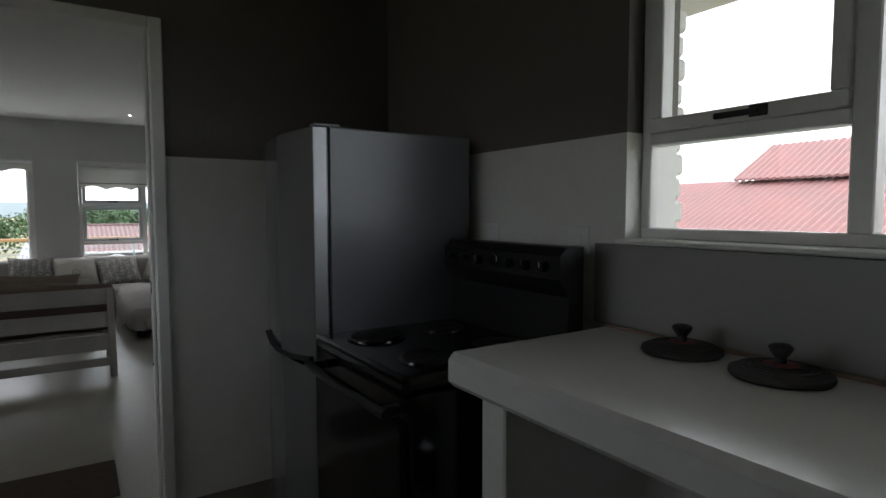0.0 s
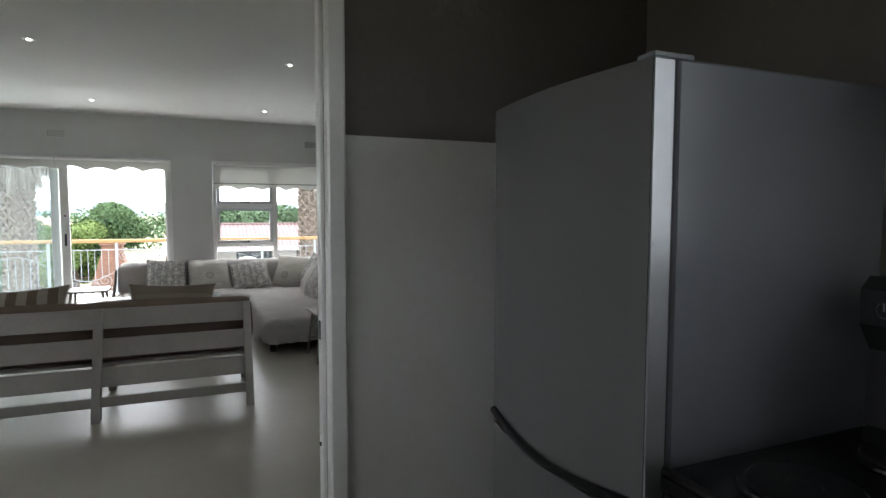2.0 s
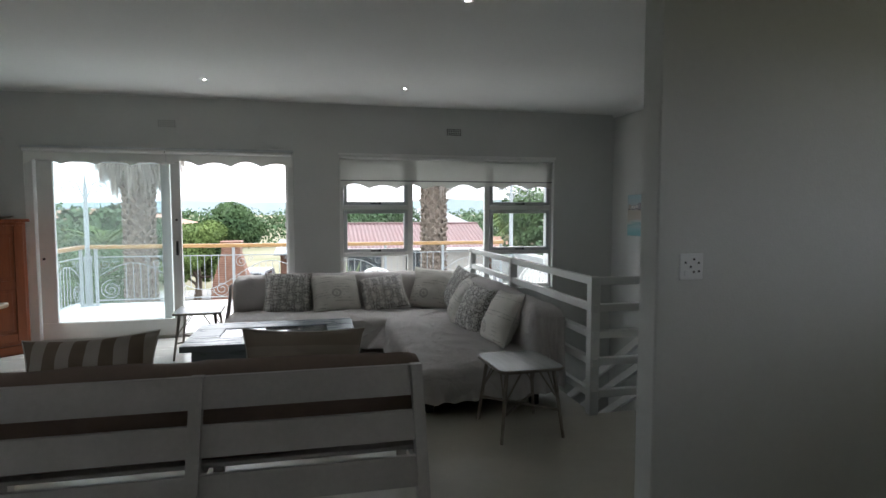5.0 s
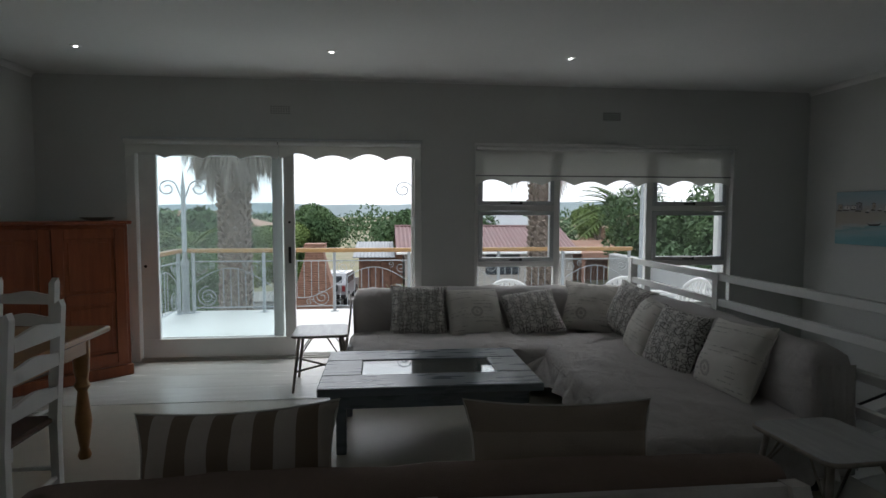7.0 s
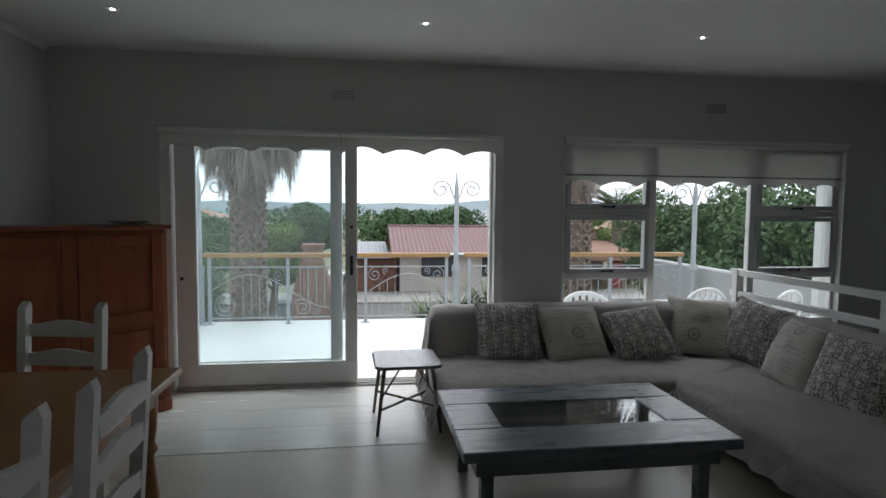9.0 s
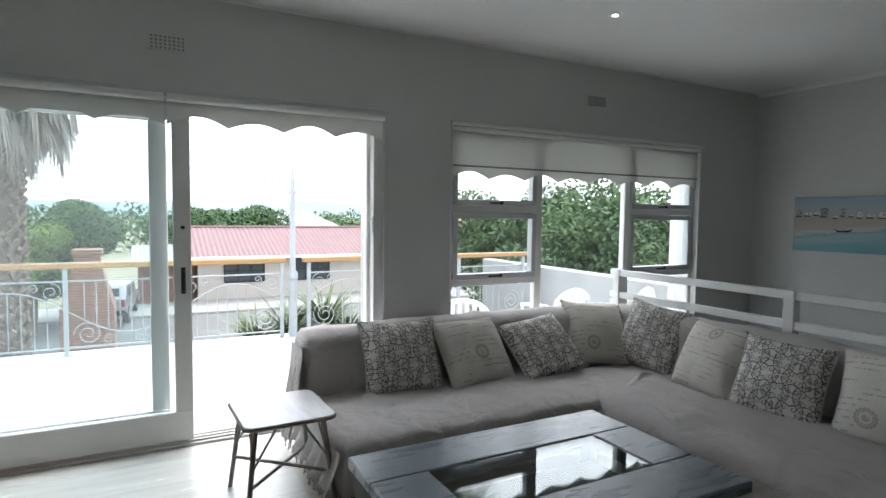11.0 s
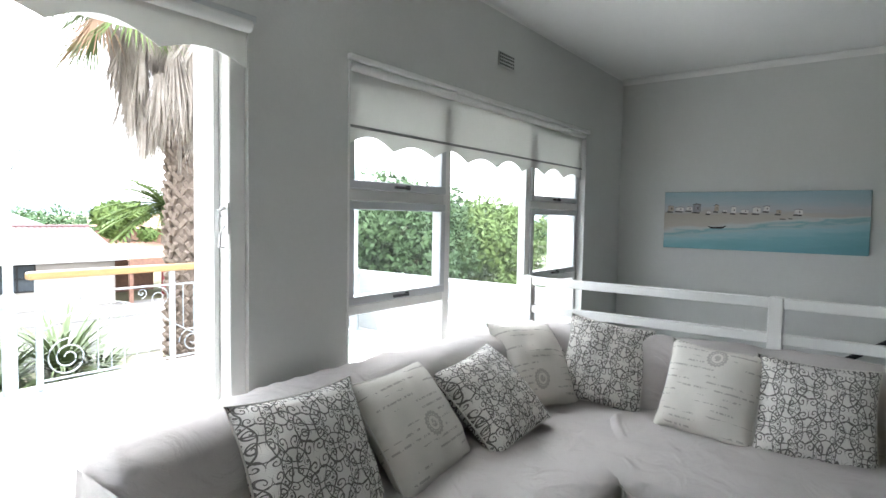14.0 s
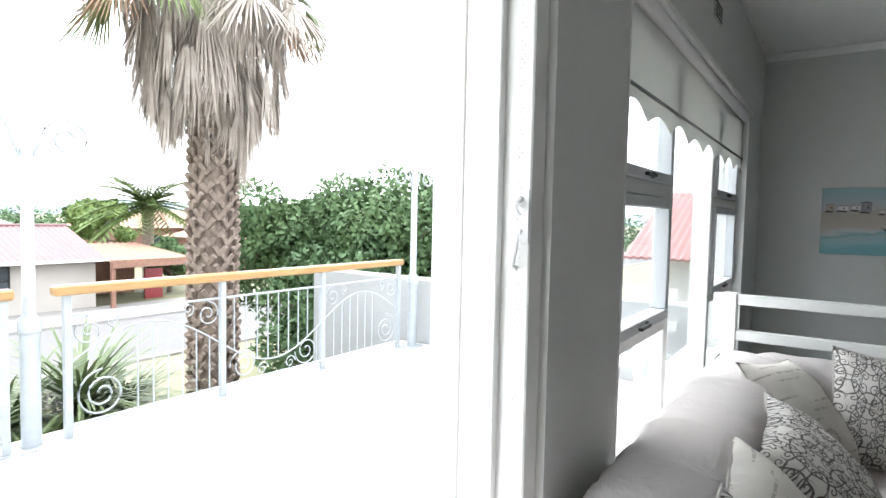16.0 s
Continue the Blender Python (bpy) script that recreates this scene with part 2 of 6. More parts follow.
M["mat"] = mat("brown_door_mat", (0.13, 0.095, 0.065), 0.95, var=0.25, scale=30, bump=0.5, bscale=200)


# ---- mesh building ----
class MB:
    """Collects vertices and faces of one mesh."""

    def __init__(self):
        self.v, self.f = [], []

    def add(self, v, f):
        n = len(self.v)
        self.v += [tuple(p) for p in v]
        self.f += [tuple(i + n for i in q) for q in f]
        return self

    def box(self, x0, y0, z0, x1, y1, z1, b=0.0, m=None):
        """A box from corner to corner with chamfered edges."""
        lo, hi = (min(x0, x1), min(y0, y1), min(z0, z1)), (max(x0, x1), max(y0, y1), max(z0, z1))
        if b <= 0:
            v = [(hi[0] if i & 1 else lo[0], hi[1] if i & 2 else lo[1], hi[2] if i & 4 else lo[2]) for i in range(8)]
            f = [(0, 2, 3, 1), (4, 5, 7, 6), (0, 1, 5, 4), (2, 6, 7, 3), (0, 4, 6, 2), (1, 3, 7, 5)]
        else:
            b = min(b, *[(h - l) * 0.49 for l, h in zip(lo, hi)])
            v, at = [], {}
            for i in range(8):
                for a in range(3):
                    p = []
                    for k in range(3):
                        s = i >> k & 1
                        e = hi[k] if s else lo[k]
                        p.append(e if k == a else e + (-b if s else b))
                    at[i, a] = len(v)
                    v.append(tuple(p))
            f = []
            for a in range(3):
                u, w = 1 << (a + 1) % 3, 1 << (a + 2) % 3
                for s in (0, 1 << a):
                    q = [at[s, a], at[s | u, a], at[s | u | w, a], at[s | w, a]]
                    f.append(tuple(q if s else q[::-1]))
                for s in (0, u, w, u | w):
                    i, j = s, s | 1 << a
                    a1, a2 = (a + 1) % 3, (a + 2) % 3
                    q = [at[i, a1], at[j, a1], at[j, a2], at[i, a2]]
                    flip = (s == u) or (s == w)
                    f.append(tuple(q if flip else q[::-1]))
            for i in range(8):
                q = [at[i, 0], at[i, 1], at[i, 2]]
                f.append(tuple(q if bin(i).count("1") % 2 else q[::-1]))
        if m is not None:
            v = [m @ Vector(p) for p in v]
        return self.add(v, f)

    def tube(self, pts, r, n=8, cap=True, r1=None):
        """A round bar along points."""
        pts = [Vector(p) for p in pts]
        v, f = [], []
        up = Vector((0, 0, 1))
        for i, p in enumerate(pts):
            d = (pts[min(i + 1, len(pts) - 1)] - pts[max(i - 1, 0)]).normalized()
            a = d.cross(up if abs(d.z) < 0.9 else Vector((1, 0, 0))).normalized()
            c = a.cross(d)
            rad = r if r1 is None else r + (r1 - r) * i / max(1, len(pts) - 1)
            for k in range(n):
                t = 2 * math.pi * k / n
                v.append(p + (a * math.cos(t) + c * math.sin(t)) * rad)
        for i in range(len(pts) - 1):
            for k in range(n):
                f.append((i * n + k, i * n + (k + 1) % n, (i + 1) * n + (k + 1) % n, (i + 1) * n + k))
        if cap:
            f.append(tuple(range(n)))
            f.append(tuple((len(pts) - 1) * n + k for k in range(n))[::-1])
        return self.add(v, f)

    def lathe(self, prof, n=16, m=None):
        """A turned shape: profile of (radius, height) about z."""
        v, f = [], []
        for r, z in prof:
            for k in range(n):
                t = 2 * math.pi * k / n
                v.append(Vector((r * math.cos(t), r * math.sin(t), z)))
        for i in range(len(prof) - 1):
            for k in range(n):
                f.append((i * n + k, i * n + (k + 1) % n, (i + 1) * n + (k + 1) % n, (i + 1) * n + k))
        f.append(tuple(range(n))[::-1])
        f.append(tuple((len(prof) - 1) * n + k for k in range(n)))
        if m is not None:
            v = [m @ p for p in v]
        return self.add(v, f)

    def prism(self, poly, axis, a, b):
        """A flat outline pulled from a to b along an axis; the outline gives the other two coordinates in order."""
        def at(p, s):
            q = list(p)
            q.insert(axis, s)
            return q
        n = len(poly)
        v = [at(p, a) for p in poly] + [at(p, b) for p in poly]
        f = [(i, (i + 1) % n, n + (i + 1) % n, n + i) for i in range(n)]
        f += [tuple(range(n))[::-1], tuple(range(n, 2 * n))]
        return self.add(v, f)

    def mesh(self, name, material, smooth=0.0, fix=True):
        me = bpy.data.meshes.new(name)
        me.from_pydata(self.v, [], self.f)
        if fix and len(self.f) < 20000:
            bm = bmesh.new()
            bm.from_mesh(me)
            bmesh.ops.recalc_face_normals(bm, faces=bm.faces[:])
            bm.to_mesh(me)
            bm.free()
        me.materials.append(material)
        if smooth:
            me.polygons.foreach_set("use_smooth", [True] * len(me.polygons))
            me.set_sharp_from_angle(angle=radians(smooth))
        me.update()
        return me


def part(name, mb, material, parent=None, label="", smooth=0.0, fix=True):
    """One mesh object, under a thing or under a part."""
    ob = new(name, mb.mesh(name, material, smooth, fix))
    if parent is not None:
        ob.parent = parent
    if label:
        tagged(ob, label)
    return ob


def thing(name, label, category, m=None, group="", kind=""):
    """An empty at the base of a thing, which parents its parts."""
    ob = new(name)
    ob.empty_display_size = 0.1
    if m is not None:
        ob.matrix_world = m
    return tagged(ob, label, category, group, kind)


def structure(name, mb, material, label, category, smooth=0.0):
    return tagged(part(name, mb, material, None, "", smooth), label, category, "", "structure")


def box_part(name, dims, material, parent, b=0.004, label=""):
    return part(name, MB().box(*dims, b=b), material, parent, label)


# ---- the large structure ----
NY, WX, EX, CZ = 10.42, -3.39, 4.27, 2.71   # window wall, side walls and ceiling
w = MB()
w.box(WX - 0.25, NY, -0.3, -2.60, NY + 0.25, 2.9)
w.box(-2.60, NY, 2.12, 0.17, NY + 0.25, 2.9)
w.box(0.17, NY, -0.3, 0.70, NY + 0.25, 2.9)
w.box(0.70, NY, -0.3, 3.44, NY + 0.25, 0.45)
w.box(0.70, NY, 2.11, 3.44, NY + 0.25, 2.9)
w.box(3.44, NY, -3.2, EX + 0.25, NY + 0.25, 2.9)
structure("wall_north", w, M["wall"], "grey-green painted plaster wall with sliding door and window", "wall")
fc = MB()
fc.box(-3.64, NY + 0.252, -3.1, -2.60, NY + 0.34, 2.9)
fc.box(-2.60, NY + 0.252, 2.12, 0.17, NY + 0.34, 2.9)
fc.box(-2.60, NY + 0.252, -3.1, 0.17, NY + 0.34, -0.02)
fc.box(0.17, NY + 0.252, -3.1, 0.70, NY + 0.34, 2.9)
fc.box(0.70, NY + 0.252, -3.1, 3.44, NY + 0.34, 0.44)
fc.box(0.70, NY + 0.252, 2.12, 3.44, NY + 0.34, 2.9)
fc.box(3.44, NY + 0.252, -3.1, 4.52, NY + 0.34, 2.9)
structure("wall_facade", fc, M["plaster"], "white plastered outer face of the window wall", "wall")
structure("wall_east", MB().box(EX, 3.2, -3.2, EX + 0.25, NY, 2.9), M["wall"], "grey-green painted plaster wall above the staircase", "wall")
structure("wall_west", MB().box(WX - 0.25, 5.6, -0.3, WX, NY, 2.9).box(WX - 0.25, 3.2, -0.3, WX, 4.6, 2.9).box(WX - 0.25, 4.6, -0.3, WX, 5.6, 1.25).box(WX - 0.25, 4.6, 2.15, WX, 5.6, 2.9), M["wall"], "grey-green painted plaster wall beside the dining table", "wall")
w = MB()
w.box(WX, 3.40, 0, -0.03, 3.47, CZ)
w.box(-0.03, 3.40, 2.24, 1.00, 3.47, CZ)
w.box(1.00, 3.40, 0, 2.5, 3.47, CZ)
w.box(3.7, 3.40, 0, EX, 3.47, CZ)
w.box(2.5, 3.40, 0, 3.7, 3.47, 1.25)
w.box(2.5, 3.40, 2.15, 3.7, 3.47, CZ)
structure("wall_south", w, M["wall"], "grey-green painted plaster wall around the kitchen doorway", "wall")
structure("wall_hall", MB().box(1.66, 5.41, 0, EX, 5.53, CZ, b=0.006), M["wall"], "short grey-green wall end carrying a light switch", "wall")
# kitchen walls: pale to shoulder height, charcoal above
LINE = 1.63
for nm, z0, z1, mt in (("lower", 0.0, LINE, "kwhite"), ("upper", LINE, CZ, "kdark")):
    w = MB()
    w.box(-1.4, 3.31, z0, -0.03, 3.398, z1)
    w.box(1.00, 3.31, z0, 2.14, 3.398, z1)
    if nm == "upper":
        w.box(-0.03, 3.31, 2.24, 1.00, 3.398, z1)
    w.box(2.14, 1.66, z0, 2.40, 3.398, z1)
    if nm == "lower":
        w.box(2.14, -1.2, z0, 2.40, 1.66, 1.285)
        w.box(2.14, -1.2, 1.285, 2.40, -0.6, z1)
    else:
        w.box(2.14, -1.2, z0, 2.40, -0.6, z1)
        w.box(2.14, -0.6, 2.30, 2.40, 1.66, z1)
    w.box(-1.4, -1.45, z0, 2.14, -1.2, z1)
    w.box(-1.65, -1.45, z0, -1.4, 1.7, z1)
    w.box(-1.65, 3.1, z0, -1.4, 3.398, z1)
    if nm == "lower":
        w.box(-1.65, 1.7, z0, -1.4, 3.1, 0.95)
    if nm == "upper":
        w.box(-1.65, 1.7, 2.15, -1.4, 3.1, z1)
    structure("wall_kitchen_" + nm, w, M[mt], "pale painted lower kitchen wall" if nm == "lower" else "charcoal painted upper kitchen wall", "wall")
# floors
fl = MB()
fl.box(WX, 3.47, -0.12, 2.33, NY, 0.0)
fl.box(2.33, 3.47, -0.12, EX, 7.16, 0.0)
fl.box(-0.03, 3.399, -0.12, 1.0, 3.47, 0.0)
structure("floor", fl, M["floor"], "cream painted smooth floor with soft sheen", "floor")
structure("floor_kitchen", MB().box(-1.65, -1.45, -0.12, 2.40, 3.399, 0.002), M["kfloor"], "dark brown kitchen floor screed", "floor")
structure("ceiling", MB().box(WX - 0.2, 3.40, CZ, EX + 0.2, NY + 0.2, CZ + 0.15), M["ceiling"], "flat white painted ceiling with downlights", "ceiling")
structure("ceiling_kitchen", MB().box(-1.65, -1.45, CZ + 0.002, 2.4, 3.399, CZ + 0.15), M["ceiling"], "flat painted kitchen ceiling", "ceiling")
structure("roof_slab", MB().box(-3.9, -1.7, CZ + 0.16, EX + 0.4, NY + 0.3, CZ + 0.3), M["plaster"], "plain roof slab over the rooms", "roof")


def cornice(name, p, q, inward, k=0.5):
    """A coved plaster strip where wall and ceiling meet."""
    p, q, i = Vector(p), Vector(q), Vector(inward)
    prof = [(0, 0), (0, -0.095), (0.012, -0.095), (0.018, -0.078), (0.040, -0.040), (0.075, -0.016), (0.095, -0.012), (0.095, 0)]
    prof = [(a * k, b * k) for a, b in prof]
    mb = MB()
    v = [p + i * a + Vector((0, 0, b)) for a, b in prof] + [q + i * a + Vector((0, 0, b)) for a, b in prof]
    n = len(prof)
    mb.add(v, [(k, (k + 1) % n, n + (k + 1) % n, n + k) for k in range(n)] + [tuple(range(n)), tuple(range(n, 2 * n))])
    return structure(name, mb, M["ceiling"], "white coved plaster cornice under the ceiling", "cornice", 40)


cornice("trim_cornice_north", (WX, NY - 0.001, CZ - 0.002), (EX, NY - 0.001, CZ - 0.002), (0, -1, 0), 0.12)
cornice("trim_cornice_east", (EX - 0.001, 5.53, CZ - 0.003), (EX - 0.001, NY, CZ - 0.003), (-1, 0, 0))
cornice("trim_cornice_west", (WX + 0.001, 3.47, CZ - 0.003), (WX + 0.001, NY, CZ - 0.003), (1, 0, 0))

# kitchen doorway lining
fr = MB()
fr.box(0.945, 3.295, 0, 1.00, 3.485, 2.24, b=0.006)
fr.box(0.93, 3.345, 0, 0.945, 3.40, 2.19, b=0.003)
fr.box(-0.03, 3.295, 0, 0.025, 3.485, 2.24, b=0.006)
fr.box(0.025, 3.295, 2.185, 0.945, 3.485, 2.24, b=0.006)
door1 = tagged(new("door_1"), "white painted timber lining of the open kitchen doorway", "door frame", "", "structure")
part("door_frame", fr, M["white"], door1)
part("strike_plate", MB().box(0.928, 3.36, 1.0, 0.931, 3.385, 1.06, b=0.001).box(0.925, 3.368, 0.66, 0.931, 3.376, 0.672, b=0.001), M["blackm"], door1, "small dark metal catch on the jamb")

# ---- sliding door ----
door2 = tagged(new("door_2"), "white timber sliding door standing half open to the balcony", "sliding door", "", "structure")
DY = NY + 0.05
f = MB()
f.box(-2.60, DY - 0.045, 0.0, -2.52, DY + 0.15, 2.12, b=0.004)
f.box(0.10, DY - 0.03, 0.0, 0.17, DY + 0.15, 2.12, b=0.004)
f.box(0.075, DY + 0.04, 0.0, 0.10, DY + 0.10, 2.04, b=0.003)
f.box(-2.52, DY - 0.045, 2.04, 0.10, DY + 0.15, 2.12, b=0.004)
part("door_frame", f, M["white"], door2)
part("outer_reveal", MB().box(0.101, DY + 0.152, 0.0, 0.169, NY + 0.283, 2.118, b=0.003), M["board"], door2, "weathered grey outer reveal")
sill = MB()
sill.box(-2.52, DY - 0.045, -0.02, 0.10, DY + 0.16, 0.018, b=0.003)
for k in range(3):
    sill.box(-2.52, DY - 0.02 + k * 0.05, 0.018, 0.10, DY - 0.008 + k * 0.05, 0.030, b=0.002)
part("door_sill", sill, M["board"], door2, "white worn timber threshold with running tracks")


def leaf(name, x0, x1, y, parent):
    b = MB()
    b.box(x0, y - 0.022, 0.032, x1, y + 0.022, 0.215, b=0.005)
    b.box(x0, y - 0.022, 1.975, x1, y + 0.022, 2.045, b=0.005)
    sl = 0.16 if name == "sliding_leaf" else 0.10
    b.box(x0, y - 0.0221, 0.215, x0 + sl, y + 0.0221, 1.975, b=0.005)
    b.box(x1 - 0.10, y - 0.0221, 0.215, x1, y + 0.0221, 1.975, b=0.005)
    lf = part(name, b, M["white"], parent)
    g = part("pane", MB().box(x0 + sl - 0.01, y - 0.003, 0.21, x1 - 0.095, y + 0.003, 1.98), M["glass2"], lf, "slightly green clear door glass")
    g.visible_shadow = False
    return lf


lf = leaf("sliding_leaf", -2.50, -1.065, DY, door2)
hm = MB().box(-1.125, DY - 0.034, 0.94, -1.100, DY - 0.022, 1.10, b=0.003)
hm.tube([(-1.112, DY - 0.03, 0.955), (-1.112, DY - 0.06, 0.97), (-1.112, DY - 0.065, 1.02), (-1.112, DY - 0.06, 1.07), (-1.112, DY - 0.03, 1.085)], 0.007)
part("handle", hm, M["blackm"], lf, "dark metal pull handle")
part("lock", MB().lathe([(0.012, 0), (0.012, 0.012), (0.004, 0.014)], 12, pose(-1.112, DY - 0.022, 1.34, 90, 0, 0)).lathe([(0.014, 0), (0.014, 0.01), (0.005, 0.016)], 12, pose(-2.455, DY - 0.022, 0.92, 90, 0, 0)), M["blackm"], lf)
leaf("fixed_leaf", -2.50, -1.19, DY + 0.085, door2)
part("door_catch", MB().box(0.092, DY - 0.03, 1.30, 0.099, DY + 0.012, 1.42, b=0.002).tube([(0.09, DY - 0.01, 1.40), (0.066, DY - 0.012, 1.39), (0.07, DY - 0.012, 1.365)], 0.008).tube([(0.09, DY - 0.01, 1.33), (0.070, DY - 0.012, 1.30), (0.074, DY, 1.25), (0.095, DY, 1.245)], 0.006), M["plastic"], door2, "cream metal catch on the door post")

# unseen windows added behind the walk, to light the room and the passage from behind
for nm, dims, ax in (("window_4_added", (4.6, 5.6, 1.25, 2.15), "y"), ("window_5_added", (2.5, 3.7, 1.25, 2.15), "x")):
    wx = tagged(new(nm), "unseen plain white framed window added to brighten the room", "window", "", "structure")
    a0, a1, z0, z1 = dims
    b = MB()
    for q0, q1, r0, r1 in ((a0, a1, z0, z0 + 0.05), (a0, a1, z1 - 0.05, z1), (a0, a0 + 0.05, z0 + 0.05, z1 - 0.05), (a1 - 0.05, a1, z0 + 0.05, z1 - 0.05), ((a0 + a1) / 2 - 0.03, (a0 + a1) / 2 + 0.03, z0 + 0.05, z1 - 0.05)):
        if ax == "y":
            b.box(WX - 0.14, q0, r0, WX - 0.09, q1, r1, b=0.004)
        else:
            b.box(q0, 3.41, r0, q1, 3.46, r1, b=0.004)
    part("window_frame", b, M["white"], wx)

# ---- living-room window ----
window1 = tagged(new("window_1"), "white framed window with two opening sashes and fixed panes", "window", "", "structure")
WY = NY + 0.09


def wframe(mb, x0, x1, z0, z1, t=0.05, y=WY, d=0.03, b=0.004):
    mb.box(x0, y - d, z0, x1, y + d, z0 + t, b=b)
    mb.box(x0, y - d, z1 - t, x1, y + d, z1, b=b)
    mb.box(x0, y - d + 0.001, z0 + t, x0 + t, y + d - 0.001, z1 - t, b=b)
    mb.box(x1 - t, y - d + 0.001, z0 + t, x1, y + d - 0.001, z1 - t, b=b)


f = MB()
wframe(f, 0.702, 3.438, 0.452, 2.108, 0.045)
for x in (1.53, 2.52):
    f.box(x, WY - 0.03, 0.497, x + 0.065, WY + 0.03, 2.063, b=0.004)
for x0, x1 in ((0.747, 1.53), (2.585, 3.393)):
    f.box(x0, WY - 0.03, 1.455, x1, WY + 0.03, 1.51, b=0.004)
    f.box(x0, WY - 0.03, 0.885, x1, WY + 0.03, 0.935, b=0.004)
part("window_frame", f, M["white"], window1)
for x0, x1 in ((0.75, 1.527), (2.588, 3.39)):
    for z0, z1 in ((1.512, 2.06), (0.938, 1.452)):
        s = MB()
        wframe(s, x0, x1, z0, z1, 0.042, WY - 0.012, 0.034)
        sash = part("sash", s, M["alu"], window1)
        g = part("pane", MB().box(x0 + 0.04, WY - 0.004, z0 + 0.04, x1 - 0.04, WY + 0.002, z1 - 0.04), M["glass"], sash)
        g.visible_shadow = False
        xm = (x0 + x1) / 2
        part("stay_handle", MB().box(xm - 0.07, WY - 0.066, z0 + 0.012, xm + 0.05, WY - 0.048, z0 + 0.026, b=0.004).box(xm + 0.03, WY - 0.052, z0 + 0.008, xm + 0.06, WY - 0.046, z0 + 0.034, b=0.002), M["blackm"], sash, "dark metal window stay")
    g = part("pane", MB().box(x0, WY - 0.003, 0.495, x1, WY + 0.003, 0.888), M["glass"], window1)
    g.visible_shadow = False
g = part("pane", MB().box(1.594, WY - 0.003, 0.495, 2.522, WY + 0.003, 2.065), M["glass"], window1)
g.visible_shadow = False


def blind(name, x0, x1, y, ztop, drop, waves, label, band=True):
    """A roller blind with a scalloped lower hem and a hem bar."""
    t = thing(name, label, "roller blind", pose(0, 0, 0))
    n = waves * 12
    zb = ztop - drop
    v, fc = [], []
    for i in range(n + 1):
        x = x0 + (x1 - x0) * i / n
        k = abs(math.sin(math.pi * (i / 12)))
        low = zb - 0.022 + 0.045 * (k - 0.5) + (0.012 if i % 24 < 12 else -0.004) * k
        for yy in (y - 0.002, y + 0.002):
            v += [(x, yy, ztop), (x, yy, low)]
    for i in range(n):
        a, b2 = i * 4, i * 4 + 4
        fc += [(a, a + 1, b2 + 1, b2), (a + 2, b2 + 2, b2 + 3, a + 3), (a + 1, a + 3, b2 + 3, b2 + 1), (a, b2, b2 + 2, a + 2)]
    part("cloth", MB().add(v, fc), M["blind"], t, "", 30)
    part("roller", MB().tube([(x0, y - 0.02, ztop - 0.005), (x1, y - 0.02, ztop - 0.005)], 0.026, 12), M["white"], t, "", 40)
    if band:
        part("hem_bar", MB().box(x0, y - 0.010, zb + 0.045, x1, y - 0.003, zb + 0.058, b=0.002), M["hem"], t)
    return t


blind("roller_blind", 0.717, 3.422, NY + 0.035, 2.09, 0.335, 8, "cream scalloped roller blind partly lowered over the window")
blind("roller_blind", -2.59, -1.205, NY - 0.012, 2.10, 0.115, 4, "cream scalloped roller blind rolled up over the sliding door", False)
blind("roller_blind", -1.19, 0.155, NY - 0.012, 2.10, 0.115, 4, "cream scalloped roller blind rolled up over the open doorway", False)
chn = thing("blind_chain", "white bead chain hanging from the roller blind", "chain", pose(0.088, NY + 0.043, 0))
bead = MB()
for k in range(150):
    bead.lathe([(0.0008, -0.003), (0.0020, 0), (0.0008, 0.003)], 6, pose(0.0, 0.012 * (1 if k % 2 else -1) * 0.3, 0.62 + k * 0.0098))
tagged(part("bead_string", bead, M["plastic"], chn, fix=False), kind="stuff")
pel = MB().box(-2.61, NY - 0.05, 2.105, 0.175, NY, 2.135, b=0.004)
structure("trim_pelmet", pel, M["alu"], "thin grey pelmet rail above the sliding door", "pelmet")
structure("trim_window_lining", MB().box(3.426, NY - 0.003, 0.46, 3.438, WY - 0.031, 2.10).box(0.702, NY - 0.003, 0.46, 0.712, WY - 0.031, 2.10), M["white"], "white painted window reveal boards", "trim")
structure("trim_window_head", MB().box(0.69, NY - 0.028, 2.100, 3.45, NY, 2.128, b=0.004), M["white"], "thin white head trim over the window", "trim")


def vent(x0, z0, sx, sz, inner):
    t = thing("wall_vent", "painted air brick grille in the wall", "vent", pose(x0, NY, z0), "wall vents")
    part("plate", MB().box(0, -0.006, 0, sx, 0, sz, b=0.002), M["wall"], t)
    holes = MB()
    for i in range(8):
        for j in range(4):
            holes.box(0.012 + i * (sx - 0.012) / 8, -0.0075, 0.010 + j * (sz - 0.01) / 4, 0.012 + i * (sx - 0.012) / 8 + 0.013, -0.0055, 0.010 + j * (sz - 0.01) / 4 + 0.013)
    tagged(part("holes", holes, M[inner], t, "small dark ventilation holes"), kind="stuff")


vent(2.0, 2.36, 0.20, 0.095, "dark")
vent(-1.28, 2.36, 0.20, 0.095, "slate")
for x, y in ((-2.55, 9.52), (-0.61, 9.47), (1.34, 9.45), (-0.61, 6.90), (1.33, 6.91)):
    t = thing("downlight", "small round recessed ceiling downlight, switched on", "downlight", pose(x, y, CZ), "ceiling downlights")
    part("bezel", MB().lathe([(0.026, -0.001), (0.042, -0.001), (0.042, -0.005), (0.036, -0.008), (0.026, -0.005)], 20), M["white"], t)
    part("bulb", MB().lathe([(0.015, -0.003), (0.012, -0.007), (0.003, -0.008)], 16), M["spot"], t, "glowing lamp face")

